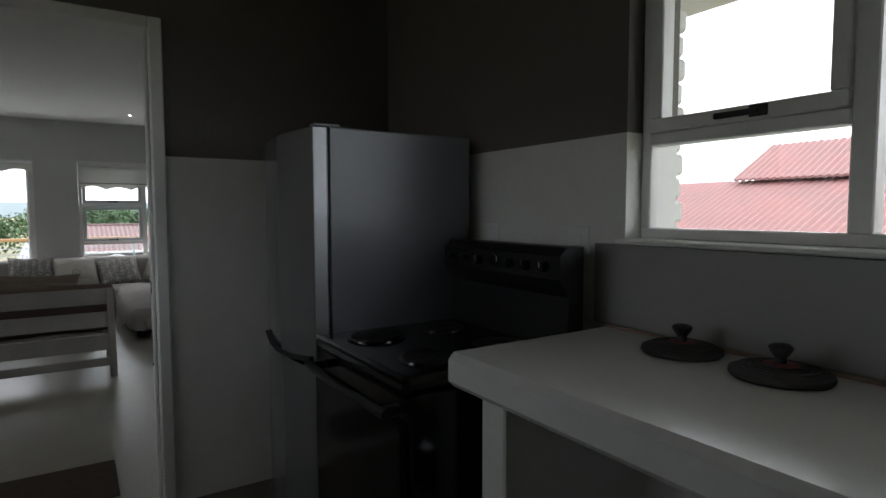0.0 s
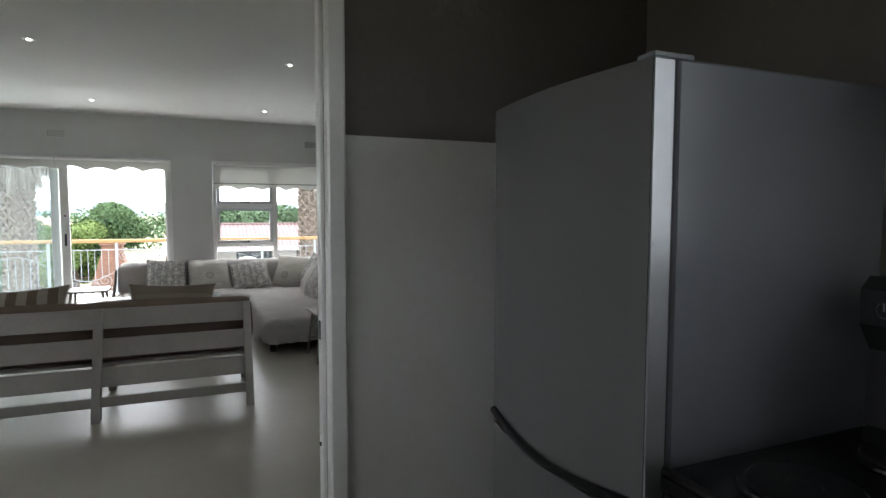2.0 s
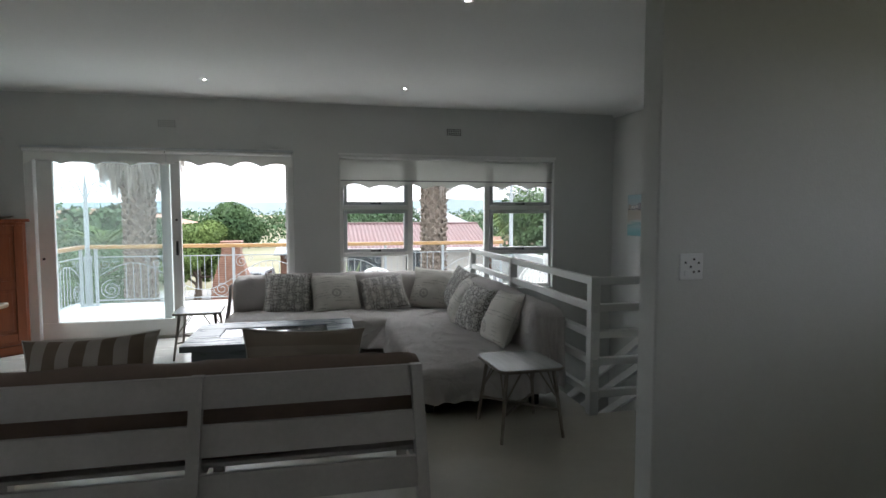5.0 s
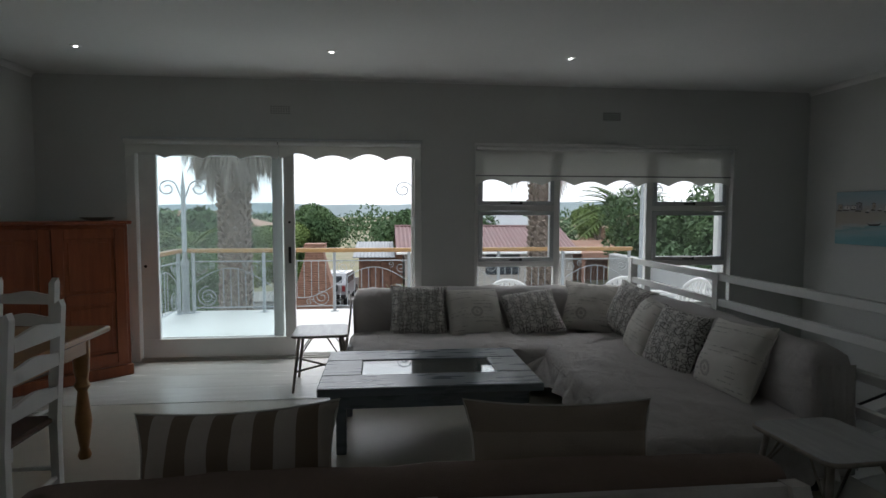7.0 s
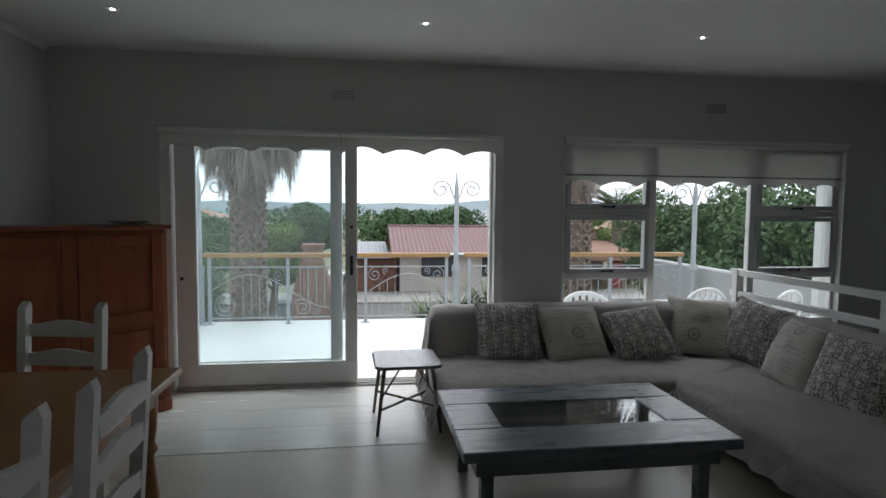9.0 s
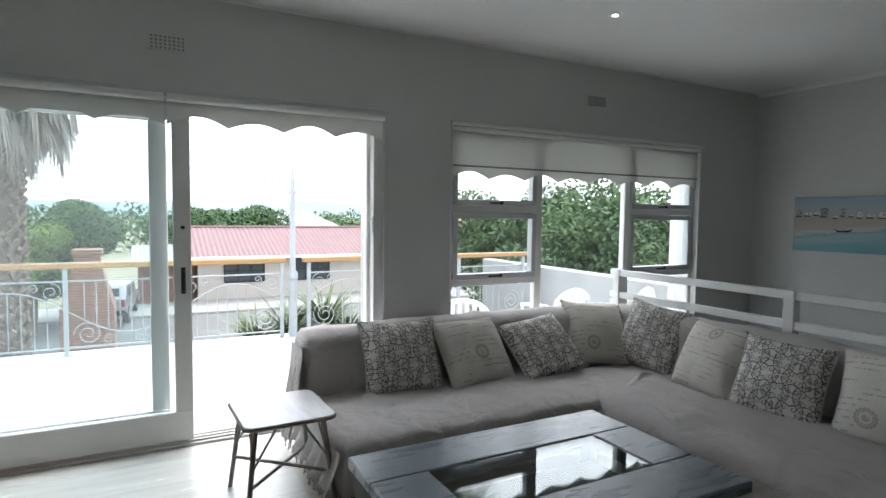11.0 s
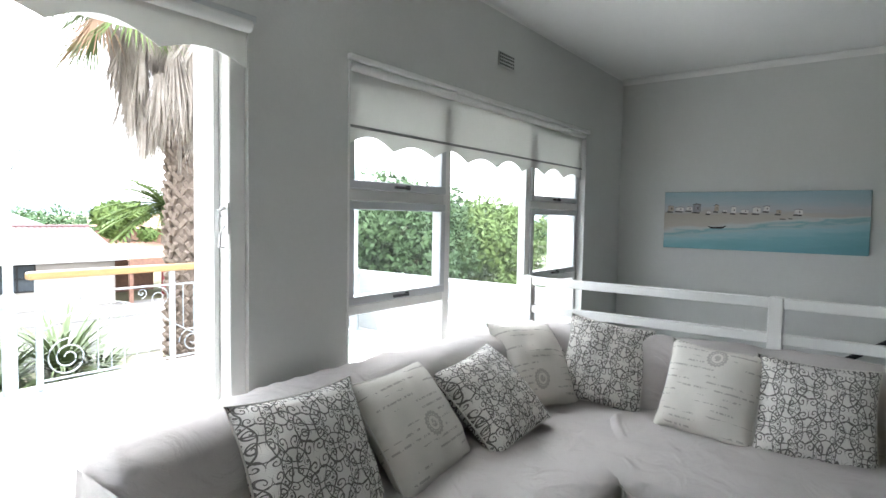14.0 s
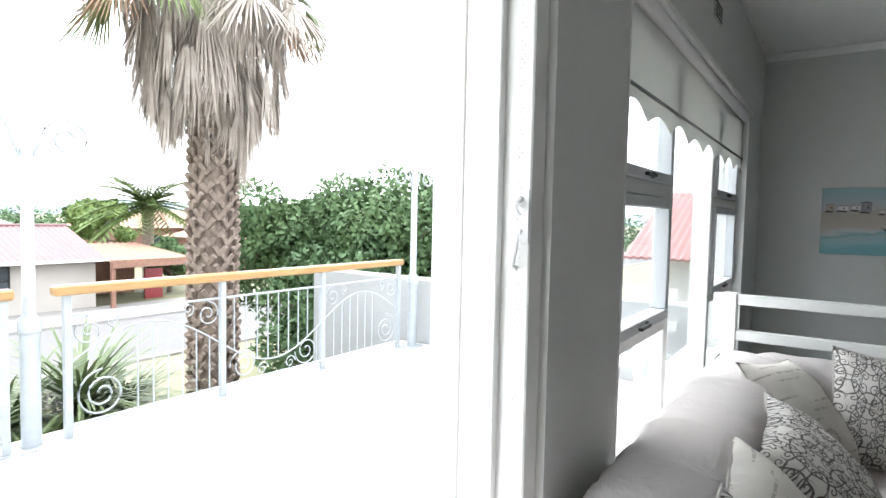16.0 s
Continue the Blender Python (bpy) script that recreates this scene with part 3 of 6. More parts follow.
# ---- staircase ----
rail = thing("stair_railing", "white painted timber railing round the stairwell", "railing", pose(0, 0, 0))
for x, y in ((2.32, 10.33), (2.32, 8.84), (2.32, 7.16), (3.30, 7.16)):
    part("post", MB().box(x - 0.035, y - 0.035, 0, x + 0.035, y + 0.035, 0.985, b=0.004), M["white"], rail)
for z in (0.925, 0.735, 0.545, 0.35, 0.12):
    part("rail", MB().box(2.298, 7.12, z, 2.342, 10.41, z + 0.055, b=0.004), M["white"], rail)
    part("rail", MB().box(2.36, 7.138, z, 3.30, 7.182, z + 0.055, b=0.004), M["white"], rail)
st = tagged(new("stairs"), "enclosed staircase going down along the wall", "stairs", "", "structure")
for k in range(12):
    part("step", MB().box(3.34, 7.30 + k * 0.26, -0.18 * (k + 1) - 0.18, EX, 7.30 + (k + 1) * 0.26 + 0.02, -0.18 * (k + 1), b=0.006), M["stair"], st)
sr = thing("stair_balustrade", "white sloping timber boards along the open side of the stairs", "balustrade", pose(0, 0, 0))
for dz in (0.86, 0.62, 0.38, 0.10):
    part("rail", MB().prism([(7.20, dz + 0.10), (7.20, dz + 0.02), (10.38, dz + 0.02 - 2.19), (10.38, dz + 0.10 - 2.19)], 0, 3.29, 3.335), M["white"], sr)
hr = thing("handrail", "dark timber handrail fixed to the stair wall", "handrail", pose(0, 0, 0))
part("bar", MB().tube([(4.20, 7.30, 1.20), (4.20, 8.22, 0.57), (4.20, 9.9, -0.59)], 0.022, 10), M["blackm"], hr, "", 40)
for y in (7.6, 8.6, 9.6):
    part("bracket", MB().tube([(4.27, y, 1.20 - (y - 7.30) * 0.688 - 0.06), (4.20, y, 1.20 - (y - 7.30) * 0.688 - 0.02)], 0.008, 6), M["blackm"], hr)
well = MB()
well.box(2.20, 7.16, -3.2, 2.33, NY, -0.12)
well.box(2.33, 7.03, -3.2, EX, 7.16, -0.12)
well.box(2.20, 7.03, -3.25, EX, NY + 0.2, -3.2)
well.box(2.33, NY, -3.2, 3.44, NY + 0.25, -0.3)
structure("wall_stairwell", well, M["plaster"], "plain plastered walls of the stairwell below the floor", "wall")


# ---- soft furnishings ----
def soft_box(x0, y0, z0, x1, y1, z1, r=0.07, step=0.045, puff=0.02, wrinkle=0.006, seed=0.0, flare=0.0):
    """A padded block: a rounded box whose faces are subdivided, swollen and creased like cloth."""
    mb = MB()
    lo, hi = Vector((x0, y0, z0)), Vector((x1, y1, z1))
    mid, half = (lo + hi) / 2, (hi - lo) / 2
    cnt = [max(3, int((hi[k] - lo[k]) / step)) for k in range(3)]
    r = min(r, *[h * 0.95 for h in half])

    def shape(p):
        q = Vector([max(-half[k] + r, min(half[k] - r, p[k])) for k in range(3)])
        d = p - q
        if d.length > 1e-6:
            p = q + d.normalized() * min(d.length, r) if d.length > r else p
        nrm = d.normalized() if d.length > 1e-6 else Vector((0, 0, 1))
        s = 1.0
        for k in range(3):
            if abs(nrm[k]) < 0.5:
                s *= max(0.0, 1 - (p[k] / half[k]) ** 2)
        w = p + mid
        c = noise.noise(Vector((w.x * 3 + seed, w.y * 3, w.z * 3))) + 0.6 * noise.noise(Vector((w.x * 9 + seed, w.y * 9 + 3, w.z * 5)))
        ridge = (1 - abs(noise.noise(Vector((w.x * 5 + seed + 7, w.y * 5, w.z * 2))))) ** 6
        p = p + nrm * (puff * s + wrinkle * c + wrinkle * 1.1 * ridge)
        if flare and p.z < 0:
            e = flare * (-p.z / half.z)
            p.x += e * (1 if p.x > 0 else -1) * min(1, abs(p.x) / half.x) ** 3
            p.y += e * (1 if p.y > 0 else -1) * min(1, abs(p.y) / half.y) ** 3
        return p + mid

    for a in range(3):
        u, w = (a + 1) % 3, (a + 2) % 3
        for s in (-1, 1):
            v, f = [], []
            for i in range(cnt[u] + 1):
                for j in range(cnt[w] + 1):
                    p = Vector((0, 0, 0))
                    p[a] = s * half[a]
                    p[u] = half[u] * (2 * i / cnt[u] - 1)
                    p[w] = half[w] * (2 * j / cnt[w] - 1)
                    v.append(shape(p))
            for i in range(cnt[u]):
                for j in range(cnt[w]):
                    q = i * (cnt[w] + 1) + j
                    f.append((q, q + cnt[w] + 1, q + cnt[w] + 2, q + 1))
            mb.add(v, f)
    return mb


def weld(ob, d=0.0005):
    bm = bmesh.new()
    bm.from_mesh(ob.data)
    bmesh.ops.remove_doubles(bm, verts=bm.verts, dist=d)
    bmesh.ops.recalc_face_normals(bm, faces=bm.faces[:])
    for f in bm.faces:
        f.smooth = True
    bm.to_mesh(ob.data)
    bm.free()
    return ob


def soft(name, parent, material, label="", **k):
    return weld(part(name, soft_box(*k.pop("dims"), **k), material, parent, label, fix=False))


sofa = thing("corner_sofa", "large corner sofa draped in grey linen throws", "sofa", pose(0, 0, 0))
soft("seat", sofa, M["throw"], dims=(-0.50, 9.22, 0.06, 1.60, 10.10, 0.335), r=0.09, puff=0.02, wrinkle=0.012, flare=0.03, seed=1)
soft("seat", sofa, M["throw"], dims=(1.10, 7.36, 0.09, 2.16, 9.90, 0.33), r=0.10, puff=0.022, wrinkle=0.012, flare=0.03, seed=5)
soft("backrest", sofa, M["throw"], dims=(-0.49, 10.03, 0.10, 2.24, 10.38, 0.705), r=0.12, puff=0.01, wrinkle=0.012, seed=9)
soft("backrest", sofa, M["throw"], dims=(2.03, 7.50, 0.10, 2.28, 10.2, 0.715), r=0.10, puff=0.01, wrinkle=0.012, seed=13)
for x, y in ((1.2, 7.46), (1.2, 9.1), (-0.4, 9.32), (2.0, 7.46)):
    part("foot", MB().box(x - 0.03, y - 0.03, 0, x + 0.03, y + 0.03, 0.11, b=0.004), M["dark"], sofa)


def drape(x0, y0, x1, y1, ztop, zlow, out, folds, seed, spread=0.05):
    """The hanging edge of a throw, in vertical folds."""
    mb, n, k = MB(), 60, 12
    v, f = [], []
    for i in range(n + 1):
        s = i / n
        for j in range(k + 1):
            h = j / k
            fold = math.sin(s * folds * math.pi * 2 + seed + 1.5 * noise.noise(Vector((s * 4, seed, 0)))) * 0.018 * h
            edge = noise.noise(Vector((s * 5, seed + 4, 0))) * 0.05
            x, y = x0 + (x1 - x0) * s, y0 + (y1 - y0) * s
            o = 0.012 + spread * h ** 1.6 + fold
            v.append((x + out[0] * o, y + out[1] * o, ztop + (zlow + edge - ztop) * h))
    for i in range(n):
        for j in range(k):
            q = i * (k + 1) + j
            f.append((q, q + k + 1, q + k + 2, q + 1))
    return mb.add(v, f)


for a in ((-0.495, 10.27, -0.495, 10.0, 0.63, 0.09, (-1, 0), 3, 1.0, 0.075), (-0.50, 9.98, -0.50, 9.26, 0.29, 0.09, (-1, 0), 6, 1.4, 0.07), (-0.47, 9.22, 1.10, 9.22, 0.28, 0.09, (0, -1), 9, 2.0), (1.10, 9.17, 1.10, 7.42, 0.27, 0.12, (-1, 0), 8, 3.0), (1.14, 7.36, 2.04, 7.36, 0.27, 0.11, (0, -1), 7, 4.0), (2.04, 7.505, 2.26, 7.505, 0.64, 0.12, (0, -1), 4, 5.0)):
    ob = part("throw_edge", drape(*a), M["throw"], sofa, "hanging fold of the linen throw", fix=False)
    ob.data.polygons.foreach_set("use_smooth", [True] * len(ob.data.polygons))
fringe = MB()
for i in range(38):
    y = 9.27 + i * 0.025
    x = -0.575 + 0.012 * math.sin(i * 1.7)
    fringe.tube([(x, y, 0.11), (x - 0.006, y + 0.003, 0.055 + 0.012 * math.sin(i * 2.3))], 0.0035, 4)
part("fringe", fringe, M["throw"], sofa, "knotted fringe of the throw")


def cushion(name, label, material, m, sx=0.50, sy=0.50, th=0.21, seed=0.0, group="sofa cushions", pinch=0.085):
    """A square scatter cushion, piped round the seam, with pulled-in edges and pointed corners. Its face looks along -y."""
    t = thing(name, label, "cushion", m, group)
    n = 22
    mb = MB()
    for s in (-1, 1):
        v, f = [], []
        for i in range(n + 1):
            for j in range(n + 1):
                a, b = 2 * i / n - 1, 2 * j / n - 1
                pin = 1 - pinch * (1 - abs(a) ** 2.0) * (abs(b) ** 3)
                pin2 = 1 - pinch * (1 - abs(b) ** 2.0) * (abs(a) ** 3)
                d = (max(0, 1 - abs(a) ** 2.6) * max(0, 1 - abs(b) ** 2.6)) ** 0.55
                x, z = a * sx / 2 * pin2, b * sy / 2 * pin
                wob = 0.018 * noise.noise(Vector((a * 2 + seed, b * 2, s * 3))) * d + 0.005 * noise.noise(Vector((a * 6 + seed, b * 6, s)))
                v.append((x, s * (d * th / 2) + wob, z + sy / 2))
        for i in range(n):
            for j in range(n):
                q = i * (n + 1) + j
                f.append((q, q + n + 1, q + n + 2, q + 1) if s > 0 else (q, q + 1, q + n + 2, q + n + 1))
        mb.add(v, f)
    ob = weld(part("cover", mb, material, t, fix=False), 0.0004)
    uv = ob.data.uv_layers.new(name="face")
    for lp in ob.data.loops:
        p = ob.data.vertices[lp.vertex_index].co
        uv.data[lp.index].uv = (p.x / sx + 0.5, p.z / sy)
    rim = []
    for k in range(48):
        u = k / 12
        e, s = int(u), 2 * (u - int(u)) - 1
        a, b = ((s, -1), (1, s), (-s, 1), (-1, -s))[e]
        pin = 1 - pinch * (1 - abs(a) ** 2.0) * (abs(b) ** 3)
        pin2 = 1 - pinch * (1 - abs(b) ** 2.0) * (abs(a) ** 3)
        wob = 0.005 * noise.noise(Vector((a * 6 + seed, b * 6, 1)))
        rim.append((a * sx / 2 * pin2, wob, b * sy / 2 * pin + sy / 2))
    rim.append(rim[0])
    part("piping", MB().tube(rim, 0.0045, 6, False), M["pipe"], t, "", 50)
    return t


def cloth_nodes(name, base, rough=0.9):
    m = mat(name, base, rough, var=0.06, scale=8, bump=0.35, bscale=260, spec=0.15, fine=150)
    nt = m.node_tree
    return m, nt.nodes, nt.links, nt.nodes["Principled BSDF"]


def math_node(n, l, op, a, b=None, c=None):
    q = n.new("ShaderNodeMath")
    q.operation = op
    for k, s in enumerate((a, b, c)):
        if s is None:
            continue
        if isinstance(s, (int, float)):
            q.inputs[k].default_value = s
        else:
            l.new(s, q.inputs[k])
    return q.outputs[0]


def ink_over(m, n, l, b, fac, ink):
    src = b.inputs["Base Color"].links[0].from_socket
    mx = n.new("ShaderNodeMix")
    mx.data_type = "RGBA"
    l.new(fac, mx.inputs["Factor"])
    l.new(src, mx.inputs["A"])
    mx.inputs["B"].default_value = (*ink, 1)
    l.new(mx.outputs["Result"], b.inputs["Base Color"])


def damask():
    """Off-white cotton printed with grey scrolls: rings and curls mirrored in a repeating lattice."""
    m, n, l, b = cloth_nodes("scroll_print_cotton", (0.68, 0.655, 0.62))
    uv = n.new("ShaderNodeUVMap")
    uv.uv_map = "face"
    sp = n.new("ShaderNodeSeparateXYZ")
    l.new(uv.outputs[0], sp.inputs[0])
    wob = n.new("ShaderNodeTexNoise")
    wob.inputs["Scale"].default_value, wob.inputs["Detail"].default_value = 5.0, 1.0
    l.new(uv.outputs[0], wob.inputs["Vector"])
    ws = n.new("ShaderNodeSeparateColor")
    l.new(wob.outputs["Color"], ws.inputs[0])
    ux = math_node(n, l, "MULTIPLY_ADD", sp.outputs[0], 3.3, math_node(n, l, "MULTIPLY", ws.outputs[0], 0.30))
    uy = math_node(n, l, "MULTIPLY_ADD", sp.outputs[1], 2.6, math_node(n, l, "MULTIPLY", ws.outputs[1], 0.30))
    cell = math_node(n, l, "PINGPONG", ux, 0.5)
    cely = math_node(n, l, "PINGPONG", uy, 0.5)
    lines = None

    def polar(cx, cy):
        dx = math_node(n, l, "SUBTRACT", cell, cx)
        dy = math_node(n, l, "SUBTRACT", cely, cy)
        d2 = math_node(n, l, "ADD", math_node(n, l, "MULTIPLY", dx, dx), math_node(n, l, "MULTIPLY", dy, dy))
        return math_node(n, l, "SQRT", d2), math_node(n, l, "ARCTAN2", dy, dx)

    # long vines of the lattice
    for cx, cy, r in ((0.0, 0.0, 0.44), (0.5, 0.5, 0.44), (0.5, 0.0, 0.30), (0.0, 0.5, 0.30)):
        d = math_node(n, l, "ABSOLUTE", math_node(n, l, "SUBTRACT", polar(cx, cy)[0], r))
        lines = d if lines is None else math_node(n, l, "MINIMUM", lines, d)
    # curls: spirals that end at their own radius
    for cx, cy, r, pitch, way in ((0.14, 0.13, 0.115, 0.085, 1), (0.38, 0.37, 0.11, 0.082, -1), (0.37, 0.12, 0.085, 0.07, -1), (0.12, 0.38, 0.085, 0.07, 1), (0.25, 0.25, 0.05, 0.055, 1), (0.25, 0.0, 0.045, 0.05, 1), (0.25, 0.5, 0.045, 0.05, -1)):
        d, ang = polar(cx, cy)
        turn = math_node(n, l, "MULTIPLY_ADD", ang, way / (2 * math.pi), math_node(n, l, "DIVIDE", d, pitch))
        arm = math_node(n, l, "MULTIPLY", math_node(n, l, "ABSOLUTE", math_node(n, l, "SUBTRACT", math_node(n, l, "FRACT", turn), 0.5)), pitch)
        lines = math_node(n, l, "MINIMUM", lines, math_node(n, l, "MAXIMUM", arm, math_node(n, l, "SUBTRACT", d, r)))
    ns = n.new("ShaderNodeTexNoise")
    ns.inputs["Scale"].default_value = 14
    l.new(uv.outputs[0], ns.inputs["Vector"])
    wid = math_node(n, l, "MULTIPLY_ADD", ns.outputs["Fac"], 0.013, 0.003)
    fac = n.new("ShaderNodeMapRange")
    fac.inputs["To Min"].default_value, fac.inputs["To Max"].default_value = 0.95, 0.0
    l.new(lines, fac.inputs["Value"])
    l.new(wid, fac.inputs["From Min"])
    l.new(math_node(n, l, "ADD", wid, 0.006), fac.inputs["From Max"])
    ink_over(m, n, l, b, fac.outputs[0], (0.115, 0.105, 0.10))
    return m


def script(name, mx0, my0):
    """Natural linen printed with faint lines of script and one round wreath stamp."""
    m, n, l, b = cloth_nodes(name, (0.66, 0.63, 0.58))
    uv = n.new("ShaderNodeUVMap")
    uv.uv_map = "face"
    sp = n.new("ShaderNodeSeparateXYZ")
    l.new(uv.outputs[0], sp.inputs[0])
    row = math_node(n, l, "FRACT", math_node(n, l, "MULTIPLY", sp.outputs[1], 15.0))
    band = math_node(n, l, "LESS_THAN", math_node(n, l, "ABSOLUTE", math_node(n, l, "SUBTRACT", row, 0.5)), 0.13)
    mp = n.new("ShaderNodeMapping")
    mp.inputs["Scale"].default_value = (60, 15, 1)
    l.new(uv.outputs[0], mp.inputs["Vector"])
    nz = n.new("ShaderNodeTexNoise")
    nz.inputs["Scale"].default_value, nz.inputs["Detail"].default_value = 1.0, 2.0
    l.new(mp.outputs[0], nz.inputs["Vector"])
    mp2 = n.new("ShaderNodeMapping")
    mp2.inputs["Scale"].default_value = (2.2, 7.0, 1)
    mp2.inputs["Location"].default_value = (mx0 * 9, my0 * 7, 0)
    l.new(uv.outputs[0], mp2.inputs["Vector"])
    nb = n.new("ShaderNodeTexNoise")
    nb.inputs["Scale"].default_value = 1.0
    l.new(mp2.outputs[0], nb.inputs["Vector"])
    word = math_node(n, l, "MULTIPLY", math_node(n, l, "GREATER_THAN", nz.outputs["Fac"], 0.47), math_node(n, l, "GREATER_THAN", nb.outputs["Fac"], 0.52))
    text = math_node(n, l, "MULTIPLY", band, word)
    dx, dy = math_node(n, l, "SUBTRACT", sp.outputs[0], mx0), math_node(n, l, "SUBTRACT", sp.outputs[1], my0)
    d = math_node(n, l, "SQRT", math_node(n, l, "ADD", math_node(n, l, "MULTIPLY", dx, dx), math_node(n, l, "MULTIPLY", dy, dy)))
    ang = math_node(n, l, "ARCTAN2", dy, dx)
    wav = math_node(n, l, "MULTIPLY_ADD", math_node(n, l, "SINE", math_node(n, l, "MULTIPLY", ang, 16.0)), 0.006, 0.085)
    ring = math_node(n, l, "LESS_THAN", math_node(n, l, "ABSOLUTE", math_node(n, l, "SUBTRACT", d, wav)), 0.014)
    ring2 = math_node(n, l, "LESS_THAN", math_node(n, l, "ABSOLUTE", math_node(n, l, "SUBTRACT", d, 0.062)), 0.005)
    core = math_node(n, l, "MULTIPLY", math_node(n, l, "LESS_THAN", d, 0.035), math_node(n, l, "GREATER_THAN", nz.outputs["Fac"], 0.45))
    clear = math_node(n, l, "GREATER_THAN", d, 0.125)
    t = math_node(n, l, "MULTIPLY", text, clear)
    fac = math_node(n, l, "MAXIMUM", t, math_node(n, l, "MAXIMUM", ring, math_node(n, l, "MAXIMUM", ring2, core)))
    ink_over(m, n, l, b, math_node(n, l, "MULTIPLY", fac, 0.55), (0.25, 0.235, 0.21))
    return m


def striped(name, c1, c2, count, axis=0):
    m, n, l, b = cloth_nodes(name, c1)
    uv = n.new("ShaderNodeUVMap")
    uv.uv_map = "face"
    sp = n.new("ShaderNodeSeparateXYZ")
    l.new(uv.outputs[0], sp.inputs[0])
    fac = math_node(n, l, "GREATER_THAN", math_node(n, l, "FRACT", math_node(n, l, "MULTIPLY", sp.outputs[axis], count)), 0.5)
    ink_over(m, n, l, b, fac, c2)
    return m


M["pipe"] = mat("cushion_piping", (0.56, 0.54, 0.50), 0.9, var=0.1)
M["damask"] = damask()
S1, S2, S3 = script("script_print_linen", 0.48, 0.42), script("script_print_linen_low", 0.34, 0.26), script("script_print_linen_high", 0.55, 0.84)
M["stripe"] = striped("striped_cushion_cloth", (0.42, 0.375, 0.33), (0.20, 0.155, 0.115), 5.0)
M["stripe2"] = striped("broad_band_cushion_cloth", (0.34, 0.29, 0.235), (0.27, 0.225, 0.18), 2.0, 1)
PAT = "off-white cushion with grey scroll print leaning on the sofa"
PLAIN = "cream linen cushion with faint script print on the sofa"
# along the window side the cushions look to -y, along the railing to -x
for x, y, z, yaw, tilt, roll, wide, high, mt, sd, lb in (
        (0.105, 9.848, 0.318, -2, -28, 1.0, 0.53, 0.49, M["damask"], 1, PAT), (0.65, 9.785, 0.314, 8, -38, 0.5, 0.55, 0.51, S1, 2, PLAIN),
        (1.18, 9.70, 0.345, 1, -47, -7, 0.52, 0.50, M["damask"], 3, PAT), (1.885, 9.655, 0.325, -76, -22, 8, 0.48, 0.50, M["damask"], 5, PAT),
        (1.755, 9.078, 0.312, -98, -26, 1.5, 0.475, 0.485, S3, 6, PLAIN), (1.77, 8.61, 0.300, -79, -24, 3, 0.49, 0.48, M["damask"], 7, PAT),
        (1.85, 8.06, 0.310, -87, -25, -3.5, 0.56, 0.49, S2, 8, "large cream linen cushion with wreath stamp on the sofa")):
    cushion("cushion", lb, mt, pose(x, y, z, 0, 0, yaw) @ pose(0, 0, 0, tilt, roll, 0), seed=sd, sx=wide, sy=high)
cushion("cushion", "cream linen cushion slumped in the sofa corner", S2, pose(1.665, 9.82, 0.335, 0, 0, -18) @ pose(0, 0, 0, -38, 6, 0), seed=4, sx=0.50, sy=0.53, th=0.23)
cushion("cushion", "off-white scroll print cushion tucked in the sofa corner", M["damask"], pose(1.98, 9.95, 0.33, 0, 0, -50) @ pose(0, 0, 0, -18, 0, 0), seed=9, sx=0.42, sy=0.40, th=0.13)

# loose cloth slung across the inner corner of the two seats, and the crease that runs back from it
v, fc = [], []
for i in range(25):
    h = i / 24
    a = Vector((1.14 - 0.52 * h, 9.215 - 0.04 * h, 0.300 - 0.195 * h ** 1.3))
    b = Vector((1.085 - 0.03 * h, 9.235 - 0.415 * h, 0.300 - 0.16 * h ** 1.3))
    for j in range(29):
        w = j / 28
        p = a.lerp(b, w)
        sag = math.sin(math.pi * w) * h
        p += Vector((0.05, 0.05, -0.02)) * sag
        p += Vector((-0.7, -0.7, 0.2)) * (0.020 * h * math.sin(w * 17 + 3.5 * h) + 0.010 * h * math.sin(w * 31 + 1))
        v.append(p)
for i in range(24):
    for j in range(28):
        q = i * 29 + j
        fc.append((q, q + 1, q + 30, q + 29))
weld(part("throw_corner", MB().add(v, fc), M["throw"], sofa, "throw slung across the inner sofa corner", fix=False))
v, fc = [], []
for i in range(37):
    h = i / 36
    c = Vector((1.80 - 0.42 * h, 9.48 - 0.14 * h + 0.02 * math.sin(6 * h), 0))
    for j in range(19):
        w = 2 * j / 18 - 1
        lift = math.exp(-(w / 0.28) ** 2) * (0.030 + 0.010 * math.sin(9 * h)) + math.exp(-((w - 0.55) / 0.18) ** 2) * 0.014
        v.append(c + Vector((0.30, -0.72, 0)).normalized() * w * (0.07 + 0.05 * h) + Vector((0, 0, 0.338 + lift * math.sin(math.pi * min(1.0, 0.15 + 0.85 * h)) - 0.03 * abs(w) ** 3 - 0.03 * h ** 4)))
for i in range(36):
    for j in range(18):
        q = i * 19 + j
        fc.append((q, q + 1, q + 20, q + 19))
weld(part("throw_fold", MB().add(v, fc), M["throw"], sofa, "rumpled fold where two throws meet", fix=False))

# ---- slatted bench ----
bench = thing("slatted_bench", "white painted slatted wooden bench seen from behind", "bench", pose(0, 0, 0))


